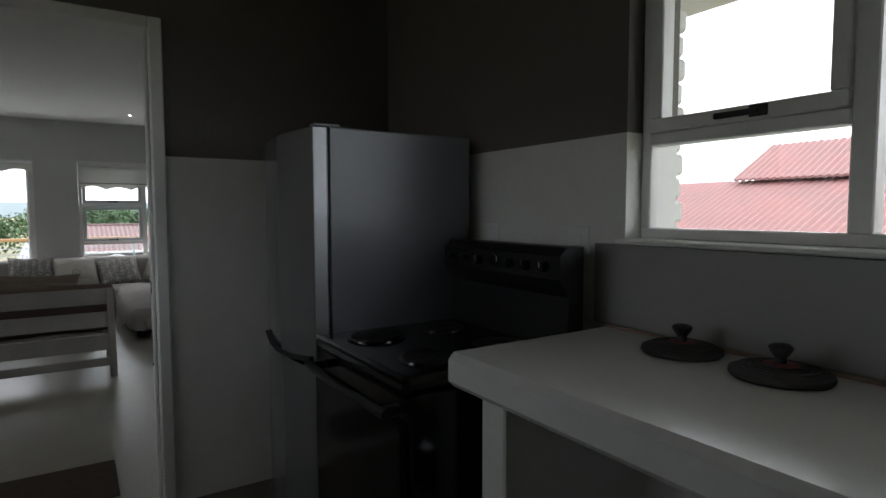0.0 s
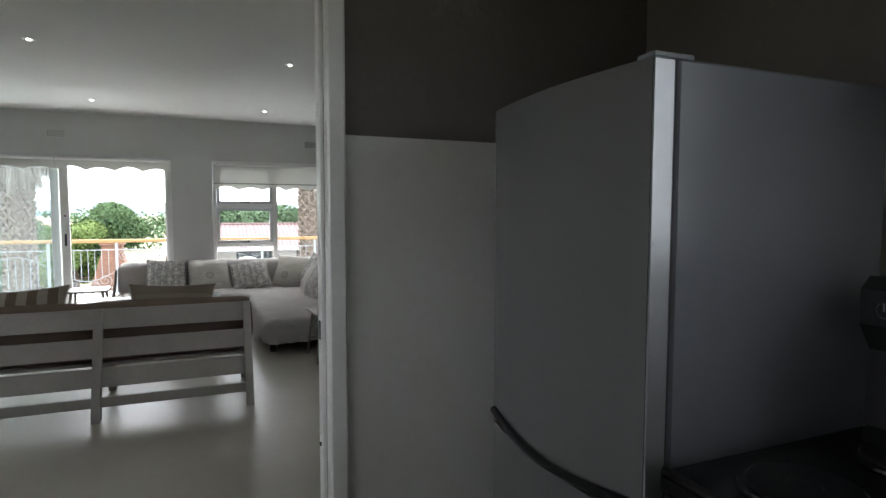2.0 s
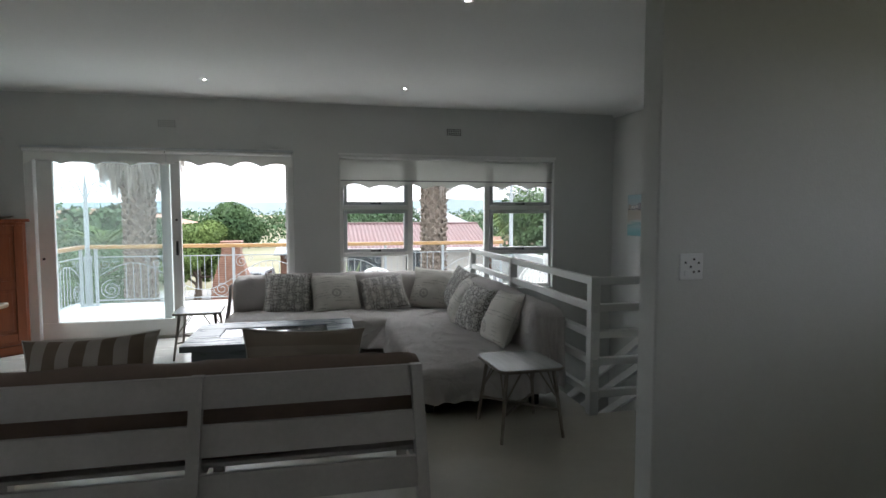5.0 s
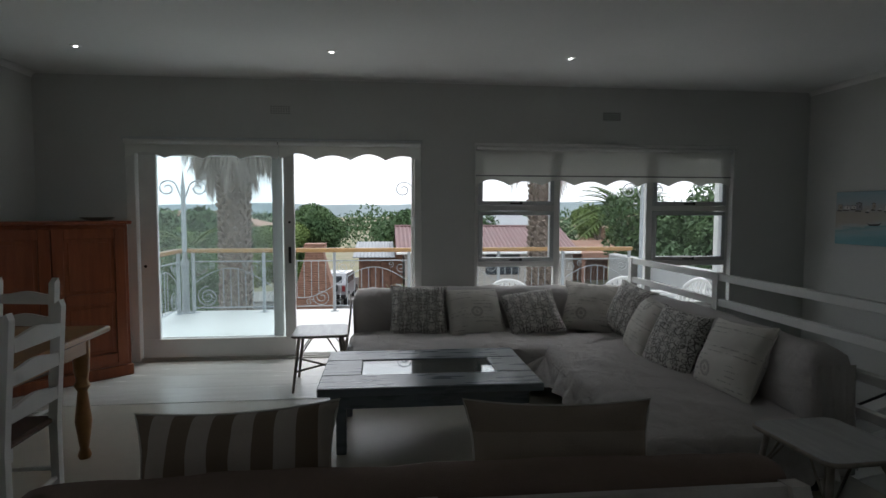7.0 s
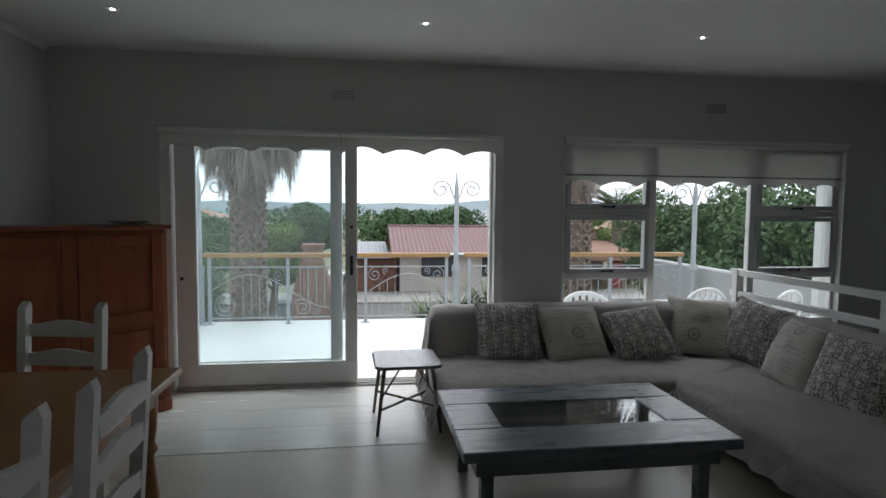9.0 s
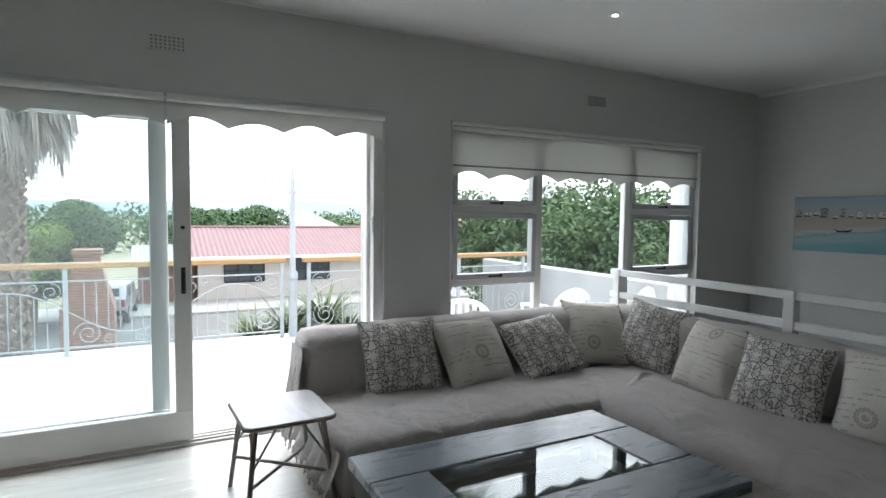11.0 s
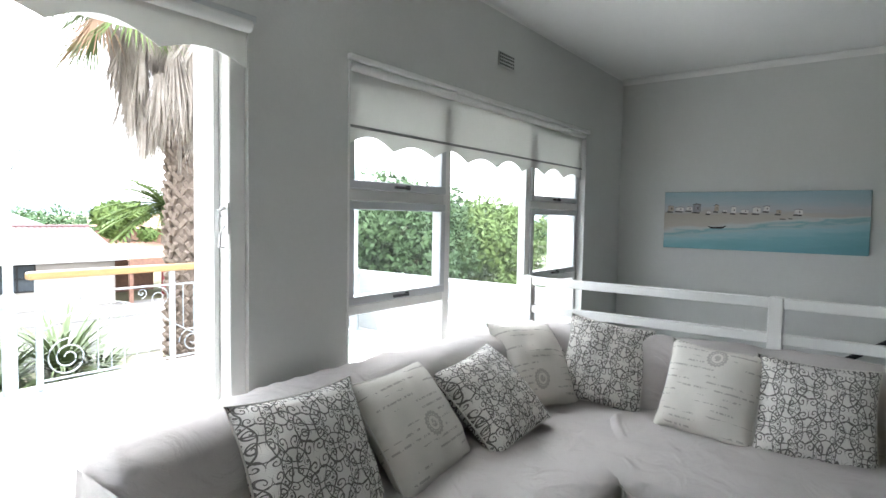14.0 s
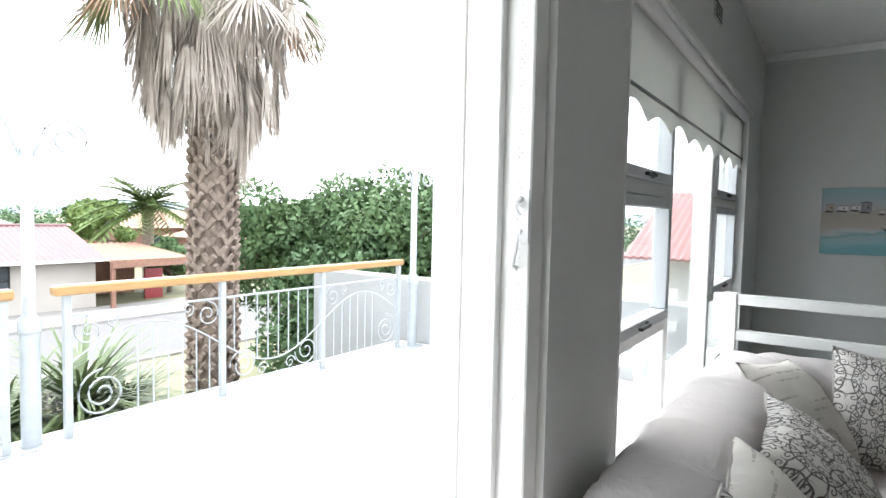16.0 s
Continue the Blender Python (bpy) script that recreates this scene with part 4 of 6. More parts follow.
def upright(x):
    side = [(5.86, 0.0), (5.955, 0.0), (5.985, 0.10), (6.02, 0.24), (6.10, 0.48), (6.19, 0.715), (6.135, 0.72), (6.04, 0.50), (5.955, 0.27), (5.90, 0.13)]
    part("upright", MB().prism(side, 0, x - 0.026, x + 0.026), M["slat_dark"], bench)
    part("leg", MB().prism([(6.62, 0.0), (6.68, 0.0), (6.70, 0.36), (6.62, 0.36)], 0, x - 0.026, x + 0.026), M["slat_dark"], bench)
    part("arm_rest" if x != -0.10 else "seat_bearer", MB().box(x - 0.03, 6.03, 0.27, x + 0.03, 6.68, 0.33, b=0.006), M["slat_dark"], bench)


for x in (-1.10, -0.10, 0.875):
    upright(x)
for z0, z1 in ((0.585, 0.715), (0.40, 0.52), (0.215, 0.335)):
    y0, y1 = 5.998 + (z0 - 0.27) * 0.40, 5.998 + (z1 - 0.27) * 0.40
    for xa, xb in ((-1.10, -0.10), (-0.10, 0.875)):
        part("slat", MB().prism([(y0 - 0.024, z0), (y0, z0), (y1, z1), (y1 - 0.024, z1)], 0, xa + 0.027, xb - 0.027), M["slat_dark"], bench)
part("stretcher", MB().box(-1.10, 5.925, 0.085, 0.875, 5.955, 0.155, b=0.005), M["slat_dark"], bench)
for k in range(5):
    part("seat_slat", MB().box(-1.10, 6.08 + k * 0.12, 0.331, 0.875, 6.18 + k * 0.12, 0.352, b=0.004), M["slat_dark"], bench)
soft("back_cushion", bench, M["brown"], "taupe padded back cushion", dims=(-1.12, 6.19, 0.36, 0.91, 6.37, 0.735), r=0.07, puff=0.012, wrinkle=0.006, seed=21)
soft("seat_cushion", bench, M["brown"], "taupe padded seat cushion", dims=(-1.12, 6.12, 0.35, 0.86, 6.74, 0.47), r=0.05, puff=0.012, wrinkle=0.005, seed=24)
cushion("cushion", "brown and cream striped cushion propped on the bench", M["stripe"], pose(-0.64, 6.44, 0.47, 0, 0, 178) @ pose(0, 0, 0, 20, 3, 0), sx=0.62, sy=0.39, th=0.17, seed=11, group="bench cushions", pinch=0.11)
cushion("cushion", "tan banded cushion propped on the bench", M["stripe2"], pose(0.345, 6.44, 0.46, 0, 0, 181) @ pose(0, 0, 0, 18, -2, 0), sx=0.63, sy=0.39, th=0.18, seed=12, group="bench cushions", pinch=0.11)

# ---- coffee table ----
ct = thing("coffee_table", "low blue-grey weathered wooden coffee table with glass inset", "coffee table", pose(0, 0, 0))
X0, X1, Y0, Y1, Z = -0.59, 0.735, 8.02, 8.91, 0.432
GX0, GX1, GY0, GY1 = -0.345, 0.50, 8.29, 8.65
for d in ((X0, Y0, X1, GY0), (X0, GY1, X1, Y1), (X0, GY0 + 0.001, GX0, GY1 - 0.001), (GX1, GY0 + 0.001, X1, GY1 - 0.001)):
    part("top_board", MB().box(d[0], d[1], Z - 0.05, d[2], d[3], Z, b=0.006), M["coffee"], ct)
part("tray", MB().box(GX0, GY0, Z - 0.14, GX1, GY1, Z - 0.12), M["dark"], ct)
part("glass_inset", MB().box(GX0 + 0.002, GY0 + 0.002, Z - 0.016, GX1 - 0.002, GY1 - 0.002, Z - 0.006), M["inset"], ct, "clear glass panel set in the top")
part("apron", MB().box(X0 + 0.07, Y0 + 0.07, Z - 0.145, X1 - 0.07, Y0 + 0.10, Z - 0.051, b=0.003).box(X0 + 0.07, Y1 - 0.10, Z - 0.145, X1 - 0.07, Y1 - 0.07, Z - 0.051, b=0.003).box(X0 + 0.07, Y0 + 0.10, Z - 0.145, X0 + 0.10, Y1 - 0.10, Z - 0.051, b=0.003).box(X1 - 0.10, Y0 + 0.10, Z - 0.145, X1 - 0.07, Y1 - 0.10, Z - 0.051, b=0.003), M["coffee"], ct)
for x in (X0 + 0.13, X1 - 0.13):
    for y in (Y0 + 0.13, Y1 - 0.13):
        part("leg", MB().box(x - 0.030, y - 0.030, 0, x + 0.030, y + 0.030, Z - 0.052, b=0.005), M["coffee"], ct)


# ---- cane side tables ----
def side_table(m, label):
    t = thing("side_table", label, "side table", m, "cane side tables")
    sx, sy, h = 0.43, 0.46, 0.46
    out = []
    for cx, cy, a0 in ((1, 1, 0), (-1, 1, 90), (-1, -1, 180), (1, -1, 270)):
        for k in range(5):
            a = radians(a0 + k * 22.5)
            out.append((cx * (sx / 2 - 0.05) + 0.05 * math.cos(a), cy * (sy / 2 - 0.05) + 0.05 * math.sin(a)))
    part("tabletop", MB().prism(out, 2, h - 0.018, h), M["sidetop"], t)
    part("rim", MB().tube([(x, y, h - 0.012) for x, y in out + out[:1]], 0.010, 8, False), M["cane"], t, "", 50)
    tops = {}
    for cx in (-1, 1):
        for cy in (-1, 1):
            a, b = Vector((cx * (sx / 2 - 0.055), cy * (sy / 2 - 0.055), h - 0.02)), Vector((cx * (sx / 2 - 0.005), cy * (sy / 2 - 0.005), 0.0))
            part("leg", MB().tube([a, a.lerp(b, 0.5), b], 0.014, 8, True, 0.011), M["cane"], t, "", 50)
            tops[cx, cy] = (a, b)
    for p, q in (((-1, -1), (1, 1)), ((-1, 1), (1, -1))):
        part("stretcher", MB().tube([tops[p][0].lerp(tops[p][1], 0.62), tops[q][0].lerp(tops[q][1], 0.62) + Vector((0, 0, 0.01 * p[1]))], 0.009, 6), M["cane"], t)
    for (cx, cy), (a, b) in tops.items():
        part("brace", MB().tube([a.lerp(b, 0.45), Vector((cx * 0.06, a.y, h - 0.03))], 0.006, 6), M["cane"], t)
        part("brace", MB().tube([a.lerp(b, 0.45), Vector((a.x, cy * 0.06, h - 0.03))], 0.006, 6), M["cane"], t)
    return t


side_table(pose(-0.725, 9.555, 0, 0, 0, 2), "small whitewashed cane side table beside the sofa end")
side_table(pose(1.72, 7.02, 0, 0, 0, 3), "small whitewashed cane side table beside the stair railing")

# ---- dining corner ----
dt = thing("dining_table", "honey pine dining table with turned legs", "dining table", pose(0, 0, 0))
part("tabletop", MB().box(-2.78, 6.55, 0.725, -1.83, 8.35, 0.760, b=0.008), M["oak"], dt)
part("apron", MB().box(-2.70, 6.63, 0.62, -1.91, 8.27, 0.724, b=0.004), M["oak"], dt)
prof = [(0.030, 0), (0.036, 0.02), (0.024, 0.06), (0.030, 0.10), (0.045, 0.22), (0.030, 0.36), (0.026, 0.40), (0.044, 0.43), (0.030, 0.46), (0.040, 0.52), (0.044, 0.60), (0.044, 0.70)]
for x in (-2.68, -1.95):
    for y in (6.68, 8.24):
        part("leg", MB().lathe(prof, 16, pose(x, y, 0)), M["oak"], dt, "", 50)


def dining_chair():
    """A white ladder-back chair with a woven seat; it faces +y, its back is at -y."""
    t = thing("dining_chair", "white painted ladder-back dining chair with dark woven seat", "chair", pose(0, 0, 0), "dining chairs")
    for s in (-1, 1):
        part("back_post", MB().prism([(-0.20, 0.0), (-0.165, 0.0), (-0.16, 0.44), (-0.195, 0.99), (-0.23, 1.02), (-0.24, 0.99), (-0.20, 0.44)], 0, s * 0.19 - 0.02, s * 0.19 + 0.02), M["white"], t)
        part("front_leg", MB().box(s * 0.19 - 0.02, 0.17, 0, s * 0.19 + 0.02, 0.21, 0.43, b=0.004), M["white"], t)
        part("side_stretcher", MB().tube([(s * 0.19, -0.17, 0.20), (s * 0.19, 0.19, 0.20)], 0.011, 8), M["white"], t)
    for z, y in ((0.88, -0.225), (0.74, -0.212), (0.58, -0.20)):
        arc = [(-0.17 + 0.34 * k / 12, z - 0.03) for k in range(13)] + [(0.17 - 0.34 * k / 12, z + 0.03 + 0.022 * math.sin(math.pi * k / 12) ** 2) for k in range(13)]
        part("back_slat", MB().prism(arc, 1, y - 0.008, y + 0.010), M["white"], t)
    part("seat", MB().box(-0.21, -0.18, 0.425, 0.21, 0.22, 0.455, b=0.01), M["seatwood"], t, "dark woven seat")
    part("front_stretcher", MB().tube([(-0.19, 0.19, 0.26), (0.19, 0.19, 0.26)], 0.011, 8), M["white"], t)
    part("back_stretcher", MB().tube([(-0.19, -0.18, 0.16), (0.19, -0.18, 0.16)], 0.011, 8), M["white"], t)
    return t


ch = dining_chair()
ch.matrix_world = pose(-1.96, 7.46, 0, 0, 0, 90)
copy_thing(ch, pose(-1.98, 6.88, 0, 0, 0, 92))
copy_thing(ch, pose(-2.50, 8.42, 0, 0, 0, 170))
copy_thing(ch, pose(-2.72, 7.50, 0, 0, 0, -88))

# ---- pine cabinet set across the corner ----
cab = thing("pine_cabinet", "red varnished pine cabinet with panelled doors in the corner", "cabinet", pose(-2.43, 10.02, 0, 0, 0, 43))
CW, CD, CH = 1.16, 0.50, 1.36
part("body", MB().box(-CW, 0.0, 0.10, 0, CD, CH - 0.03, b=0.004), M["pine"], cab)
part("plinth", MB().box(-CW - 0.015, -0.02, 0, 0.015, CD, 0.10, b=0.01), M["pine"], cab)
part("top", MB().box(-CW - 0.03, -0.03, CH - 0.029, 0.03, CD + 0.01, CH, b=0.008), M["pine"], cab)
for x0, x1 in ((-CW + 0.03, -CW / 2 - 0.003), (-CW / 2 + 0.003, -0.03)):
    d = MB()
    wd = 0.085
    d.box(x0, -0.022, 0.13, x0 + wd, 0, CH - 0.06, b=0.004)
    d.box(x1 - wd, -0.022, 0.13, x1, 0, CH - 0.06, b=0.004)
    for z in (0.13, 0.66, CH - 0.15):
        d.box(x0 + wd, -0.021, z, x1 - wd, 0, z + 0.09, b=0.004)
    dr = part("door", d, M["pine"], cab)
    for z0, z1 in ((0.22, 0.66), (0.75, CH - 0.15)):
        part("panel", MB().box(x0 + wd, -0.008, z0, x1 - wd, -0.001, z1).box(x0 + wd + 0.03, -0.015, z0 + 0.03, x1 - wd - 0.03, -0.008, z1 - 0.03, b=0.006), M["pine"], dr)
    xk = x1 - 0.04 if x0 < -CW / 2 - 0.1 else x0 + 0.04
    part("knob", MB().lathe([(0.008, 0), (0.008, 0.012), (0.018, 0.022), (0.016, 0.032), (0.006, 0.036)], 12, pose(xk, -0.022, 0.78, 90, 0, 0)), M["pine"], dr, "", 50)
bowl = thing("cabinet_dish", "small dark dish lying on the pine cabinet", "dish", pose(-2.72, 10.12, CH))
part("dish", MB().lathe([(0.05, 0), (0.10, 0.010), (0.14, 0.028), (0.135, 0.030), (0.09, 0.014), (0.01, 0.010)], 20), M["cane"], bowl, "", 50)

# ---- painting and switches ----
pic = thing("canvas_painting", "wide unframed canvas of a beach village and turquoise sea", "painting", pose(EX, 9.985, 1.138, 0, 0, -90))
PW, PH = 1.52, 0.503


def sea_material():
    m = mat("painted_sea_canvas", (0.5, 0.5, 0.5), 0.6, bump=0.25, bscale=60)
    n, l = m.node_tree.nodes, m.node_tree.links
    b = n["Principled BSDF"]
    co = n.new("ShaderNodeTexCoord")
    sp = n.new("ShaderNodeSeparateXYZ")
    l.new(co.outputs["Object"], sp.inputs[0])
    mp = n.new("ShaderNodeMapping")
    mp.inputs["Scale"].default_value = (3.5, 1, 22)
    l.new(co.outputs["Object"], mp.inputs["Vector"])
    nz = n.new("ShaderNodeTexNoise")
    nz.inputs["Scale"].default_value, nz.inputs["Detail"].default_value, nz.inputs["Distortion"].default_value = 1.2, 7.0, 0.6
    l.new(mp.outputs[0], nz.inputs["Vector"])
    dab = math_node(n, l, "MULTIPLY_ADD", nz.outputs["Fac"], 0.22, -0.11)
    zf = math_node(n, l, "ADD", dab, math_node(n, l, "DIVIDE", sp.outputs[2], PH))
    shore = math_node(n, l, "SUBTRACT", zf, math_node(n, l, "MULTIPLY_ADD", sp.outputs[0], 0.20, 0.32))

    def ramp(fac, stops):
        cr = n.new("ShaderNodeValToRGB")
        e = cr.color_ramp.elements
        e[0].position, e[0].color = stops[0][0], (*stops[0][1], 1)
        e[1].position, e[1].color = stops[-1][0], (*stops[-1][1], 1)
        for p, c in stops[1:-1]:
            e.new(p).color = (*c, 1)
        l.new(fac, cr.inputs["Fac"])
        return cr.outputs[0]

    low = ramp(math_node(n, l, "ADD", shore, 0.5), ((0.0, (0.14, 0.33, 0.38)), (0.22, (0.20, 0.41, 0.46)), (0.33, (0.30, 0.49, 0.53)), (0.39, (0.36, 0.48, 0.50)), (0.43, (0.22, 0.39, 0.42)), (0.48, (0.50, 0.54, 0.53)), (0.54, (0.46, 0.42, 0.37)), (0.80, (0.40, 0.35, 0.29))))
    sky = ramp(zf, ((0.60, (0.42, 0.39, 0.37)), (0.72, (0.43, 0.44, 0.46)), (0.82, (0.36, 0.44, 0.48)), (1.0, (0.29, 0.41, 0.47))))
    up = n.new("ShaderNodeMapRange")
    up.inputs["From Min"].default_value, up.inputs["From Max"].default_value = 0.60, 0.67
    l.new(zf, up.inputs["Value"])
    mx = n.new("ShaderNodeMix")
    mx.data_type = "RGBA"
    l.new(up.outputs[0], mx.inputs["Factor"])
    l.new(low, mx.inputs["A"])
    l.new(sky, mx.inputs["B"])
    l.new(mx.outputs["Result"], b.inputs["Base Color"])
    return m


part("canvas", MB().box(0, -0.032, 0, PW, -0.001, PH, b=0.003), sea_material(), pic)
rnd = random.Random(5)
M["dabw"] = mat("white_oil_dab", (0.66, 0.64, 0.61), 0.6, var=0.15, scale=40, bump=0.3, bscale=80)
M["dabg"] = mat("grey_oil_dab", (0.27, 0.27, 0.28), 0.6, var=0.25, scale=40, bump=0.3, bscale=80)
M["dabd"] = mat("dark_oil_dab", (0.07, 0.062, 0.06), 0.6, var=0.3, scale=40)
M["dabs"] = mat("sandy_oil_dab", (0.42, 0.36, 0.29), 0.6, var=0.2, scale=40)
# village: x, width, height of each house; a grey block stands tall among them
for x, w, h2, q in ((0.03, 0.06, 0.055, "dabs"), (0.10, 0.07, 0.06, "dabw"), (0.19, 0.06, 0.035, "dabw"), (0.245, 0.10, 0.085, "dabg"), (0.36, 0.05, 0.030, "dabw"), (0.42, 0.06, 0.06, "dabs"), (0.49, 0.055, 0.025, "dabw"), (0.555, 0.06, 0.055, "dabw"), (0.63, 0.06, 0.035, "dabw"), (0.72, 0.06, 0.058, "dabw"), (0.80, 0.065, 0.058, "dabw"), (0.89, 0.07, 0.045, "dabs"), (1.02, 0.07, 0.055, "dabw")):
    z, w, h2 = 0.325 + rnd.uniform(-0.014, 0.014), w * rnd.uniform(0.55, 1.0), h2 * rnd.uniform(0.55, 0.95)
    hs2 = part("painted_house", MB().prism([(x, z), (x + w, z + 0.003), (x + w * 0.98, z + h2), (x + w * 0.45, z + h2 * 1.12), (x + 0.003, z + h2 * 0.95)], 1, -0.0345, -0.032), M[q], pic, "small painted house block")
    part("painted_roof", MB().prism([(x - 0.004, z + h2 * 0.93), (x + w * 0.45, z + h2 * 1.10), (x + w, z + h2 * 0.96), (x + w, z + h2 * 1.06), (x + w * 0.45, z + h2 * 1.20), (x - 0.004, z + h2 * 1.02)], 1, -0.0352, -0.033), M["dabd"] if rnd.random() < 0.6 else M["dabg"], pic)
    part("painted_shadow", MB().prism([(x - 0.012, z - 0.010), (x + w * 0.8, z - 0.013), (x + w * 0.9, z - 0.002), (x, z + 0.003)], 1, -0.0354, -0.0325), M["dabd"], pic)
    part("painted_window", MB().box(x + w * 0.55, -0.0356, z + h2 * 0.35, x + w * 0.70, -0.034, z + h2 * 0.70), M["dabd"], pic)
part("painted_boat", MB().box(0.92, -0.034, 0.268, 0.96, -0.032, 0.276).box(0.98, -0.034, 0.272, 1.01, -0.032, 0.279), M["dabd"], pic)
part("painted_boat", MB().prism([(0.37, 0.205), (0.40, 0.182), (0.49, 0.182), (0.53, 0.212), (0.49, 0.200), (0.41, 0.196)], 1, -0.035, -0.032), M["blackm"], pic, "dark painted rowing boat")


def plate(name, m, label, dots):
    t = thing(name, label, "light switch", m)
    part("plate", MB().box(-0.05, -0.008, -0.05, 0.05, 0, 0.05, b=0.003), M["plastic"], t)
    if dots:
        part("socket_holes", MB().box(-0.03, -0.0095, 0.012, -0.022, -0.0078, 0.020).box(0.006, -0.0095, 0.024, 0.014, -0.0078, 0.032).box(-0.008, -0.0095, -0.004, 0.0, -0.0078, 0.004).box(0.026, -0.0095, 0.010, 0.034, -0.0078, 0.018).box(0.006, -0.0095, -0.024, 0.014, -0.0078, -0.016).box(0.028, -0.0095, -0.022, 0.036, -0.0078, -0.014), M["blackm"], t, "dark socket holes")
        part("rocker", MB().box(-0.032, -0.012, -0.035, -0.014, -0.007, -0.012, b=0.002), M["plastic"], t)
    else:
        part("rocker", MB().box(-0.02, -0.012, -0.02, 0.02, -0.007, 0.02, b=0.003), M["plastic"], t)


plate("switch_socket", pose(1.802, 5.41, 1.235), "white square plug socket with switch on the wall", True)
plate("switch_plate", pose(2.14, 1.86, 1.275, 0, 0, -90), "white switch plate above the stove", False)
plate("switch_plate", pose(2.14, 2.36, 1.275, 0, 0, -90), "white switch plate beside the fridge", False)
mt = thing("door_mat", "flat brown door mat on the hall floor", "mat", pose(0, 0, 0))
part("mat", MB().box(-0.1, 3.53, 0.0, 0.78, 4.0, 0.010, b=0.004), M["mat"], mt)

# floorboards by the sliding door
for a, b in ((9.18, 9.56), (9.5615, 9.93), (9.9315, 10.26), (10.2615, 10.415)):
    structure("floor_board", MB().box(-3.38, a, 0.0, -0.60, b, 0.003, b=0.001), M["board"], "white painted floorboard by the sliding door", "floor")


# ---- kitchen ----
window2 = tagged(new("window_2"), "white timber kitchen window over the counter", "window", "", "structure")
KX = 2.24


def yframe(mb, y0, y1, z0, z1, t=0.045, x=KX, d=0.03):
    mb.box(x - d, y0, z0, x + d, y1, z0 + t, b=0.004)
    mb.box(x - d, y0, z1 - t, x + d, y1, z1, b=0.004)
    mb.box(x - d + 0.001, y0, z0 + t, x + d - 0.001, y0 + t, z1 - t, b=0.004)
    mb.box(x - d + 0.001, y1 - t, z0 + t, x + d - 0.001, y1, z1 - t, b=0.004)


f = MB()
yframe(f, -0.598, 1.658, 1.287, 2.298, 0.035)
f.box(KX - 0.03, 1.005, 1.322, KX + 0.03, 1.060, 2.263, b=0.004)
f.box(KX - 0.03, 1.060, 1.585, KX + 0.03, 1.623, 1.625, b=0.004)
part("window_frame", f, M["white"], window2)
s = MB()
yframe(s, 1.063, 1.620, 1.626, 2.26, 0.042, KX - 0.012, 0.03)
sash = part("sash", s, M["white"], window2)
part("stay_handle", MB().box(KX - 0.055, 1.27, 1.638, KX - 0.040, 1.40, 1.655, b=0.004).box(KX - 0.046, 1.25, 1.632, KX - 0.040, 1.30, 1.664, b=0.002), M["blackm"], sash, "dark metal window stay")
for y0, y1, z0, z1, par in ((1.10, 1.58, 1.66, 2.22, sash), (1.055, 1.625, 1.32, 1.59, window2), (-0.56, 1.01, 1.32, 2.265, window2)):
    g = part("pane", MB().box(KX - 0.003, y0, z0, KX + 0.003, y1, z1), M["glass"], par)
    g.visible_shadow = False
part("window_sill", MB().box(2.10, -0.61, 1.272, 2.22, 1.67, 1.288, b=0.004), M["white"], window2)
jb = MB()
for k in range(13):
    jb.box(2.40, 1.72 - 0.010 * (k % 2), 1.25 + k * 0.085, 2.52, 1.86, 1.25 + (k + 1) * 0.085 - 0.006, b=0.012)
structure("wall_outer_reveal", jb, M["plaster"], "white painted brick edge outside the kitchen window", "wall")
structure("wall_splashback", MB().box(2.118, -1.2, 1.003, 2.139, 1.77, 1.270, b=0.003), M["slate"], "grey splashback panel behind the counter", "splashback")
# west window of the kitchen, with slats
window3 = tagged(new("window_3"), "kitchen window with white louvre slats", "window", "", "structure")
f = MB()
yframe(f, 1.7, 3.1, 0.95, 2.15, 0.05, -1.5)
part("window_frame", f, M["white"], window3)
for k in range(11):
    part("slat", MB().box(-0.04, 0, -0.003, 0.04, 1.29, 0.003, b=0.001, m=pose(-1.45, 1.755, 1.05 + k * 0.10, 0, 8, 0)), M["white"], window3)

co = thing("kitchen_counter", "thick glossy white plastered kitchen counter", "counter", pose(0, 0, 0))
part("worktop", MB().box(1.47, -1.19, 0.905, 2.137, 1.705, 1.0, b=0.018), M["counter"], co)
part("support_wall", MB().box(1.56, 1.56, 0.003, 2.137, 1.66, 0.904, b=0.006), M["kwhite"], co)
part("worn_edge", MB().box(2.085, -1.19, 1.0005, 2.117, 1.70, 1.004, b=0.001), M["worn"], co, "worn orange-brown strip along the wall")
part("shelf", MB().box(1.60, -1.19, 0.32, 2.137, 1.559, 0.36, b=0.005), M["kwhite"], co)


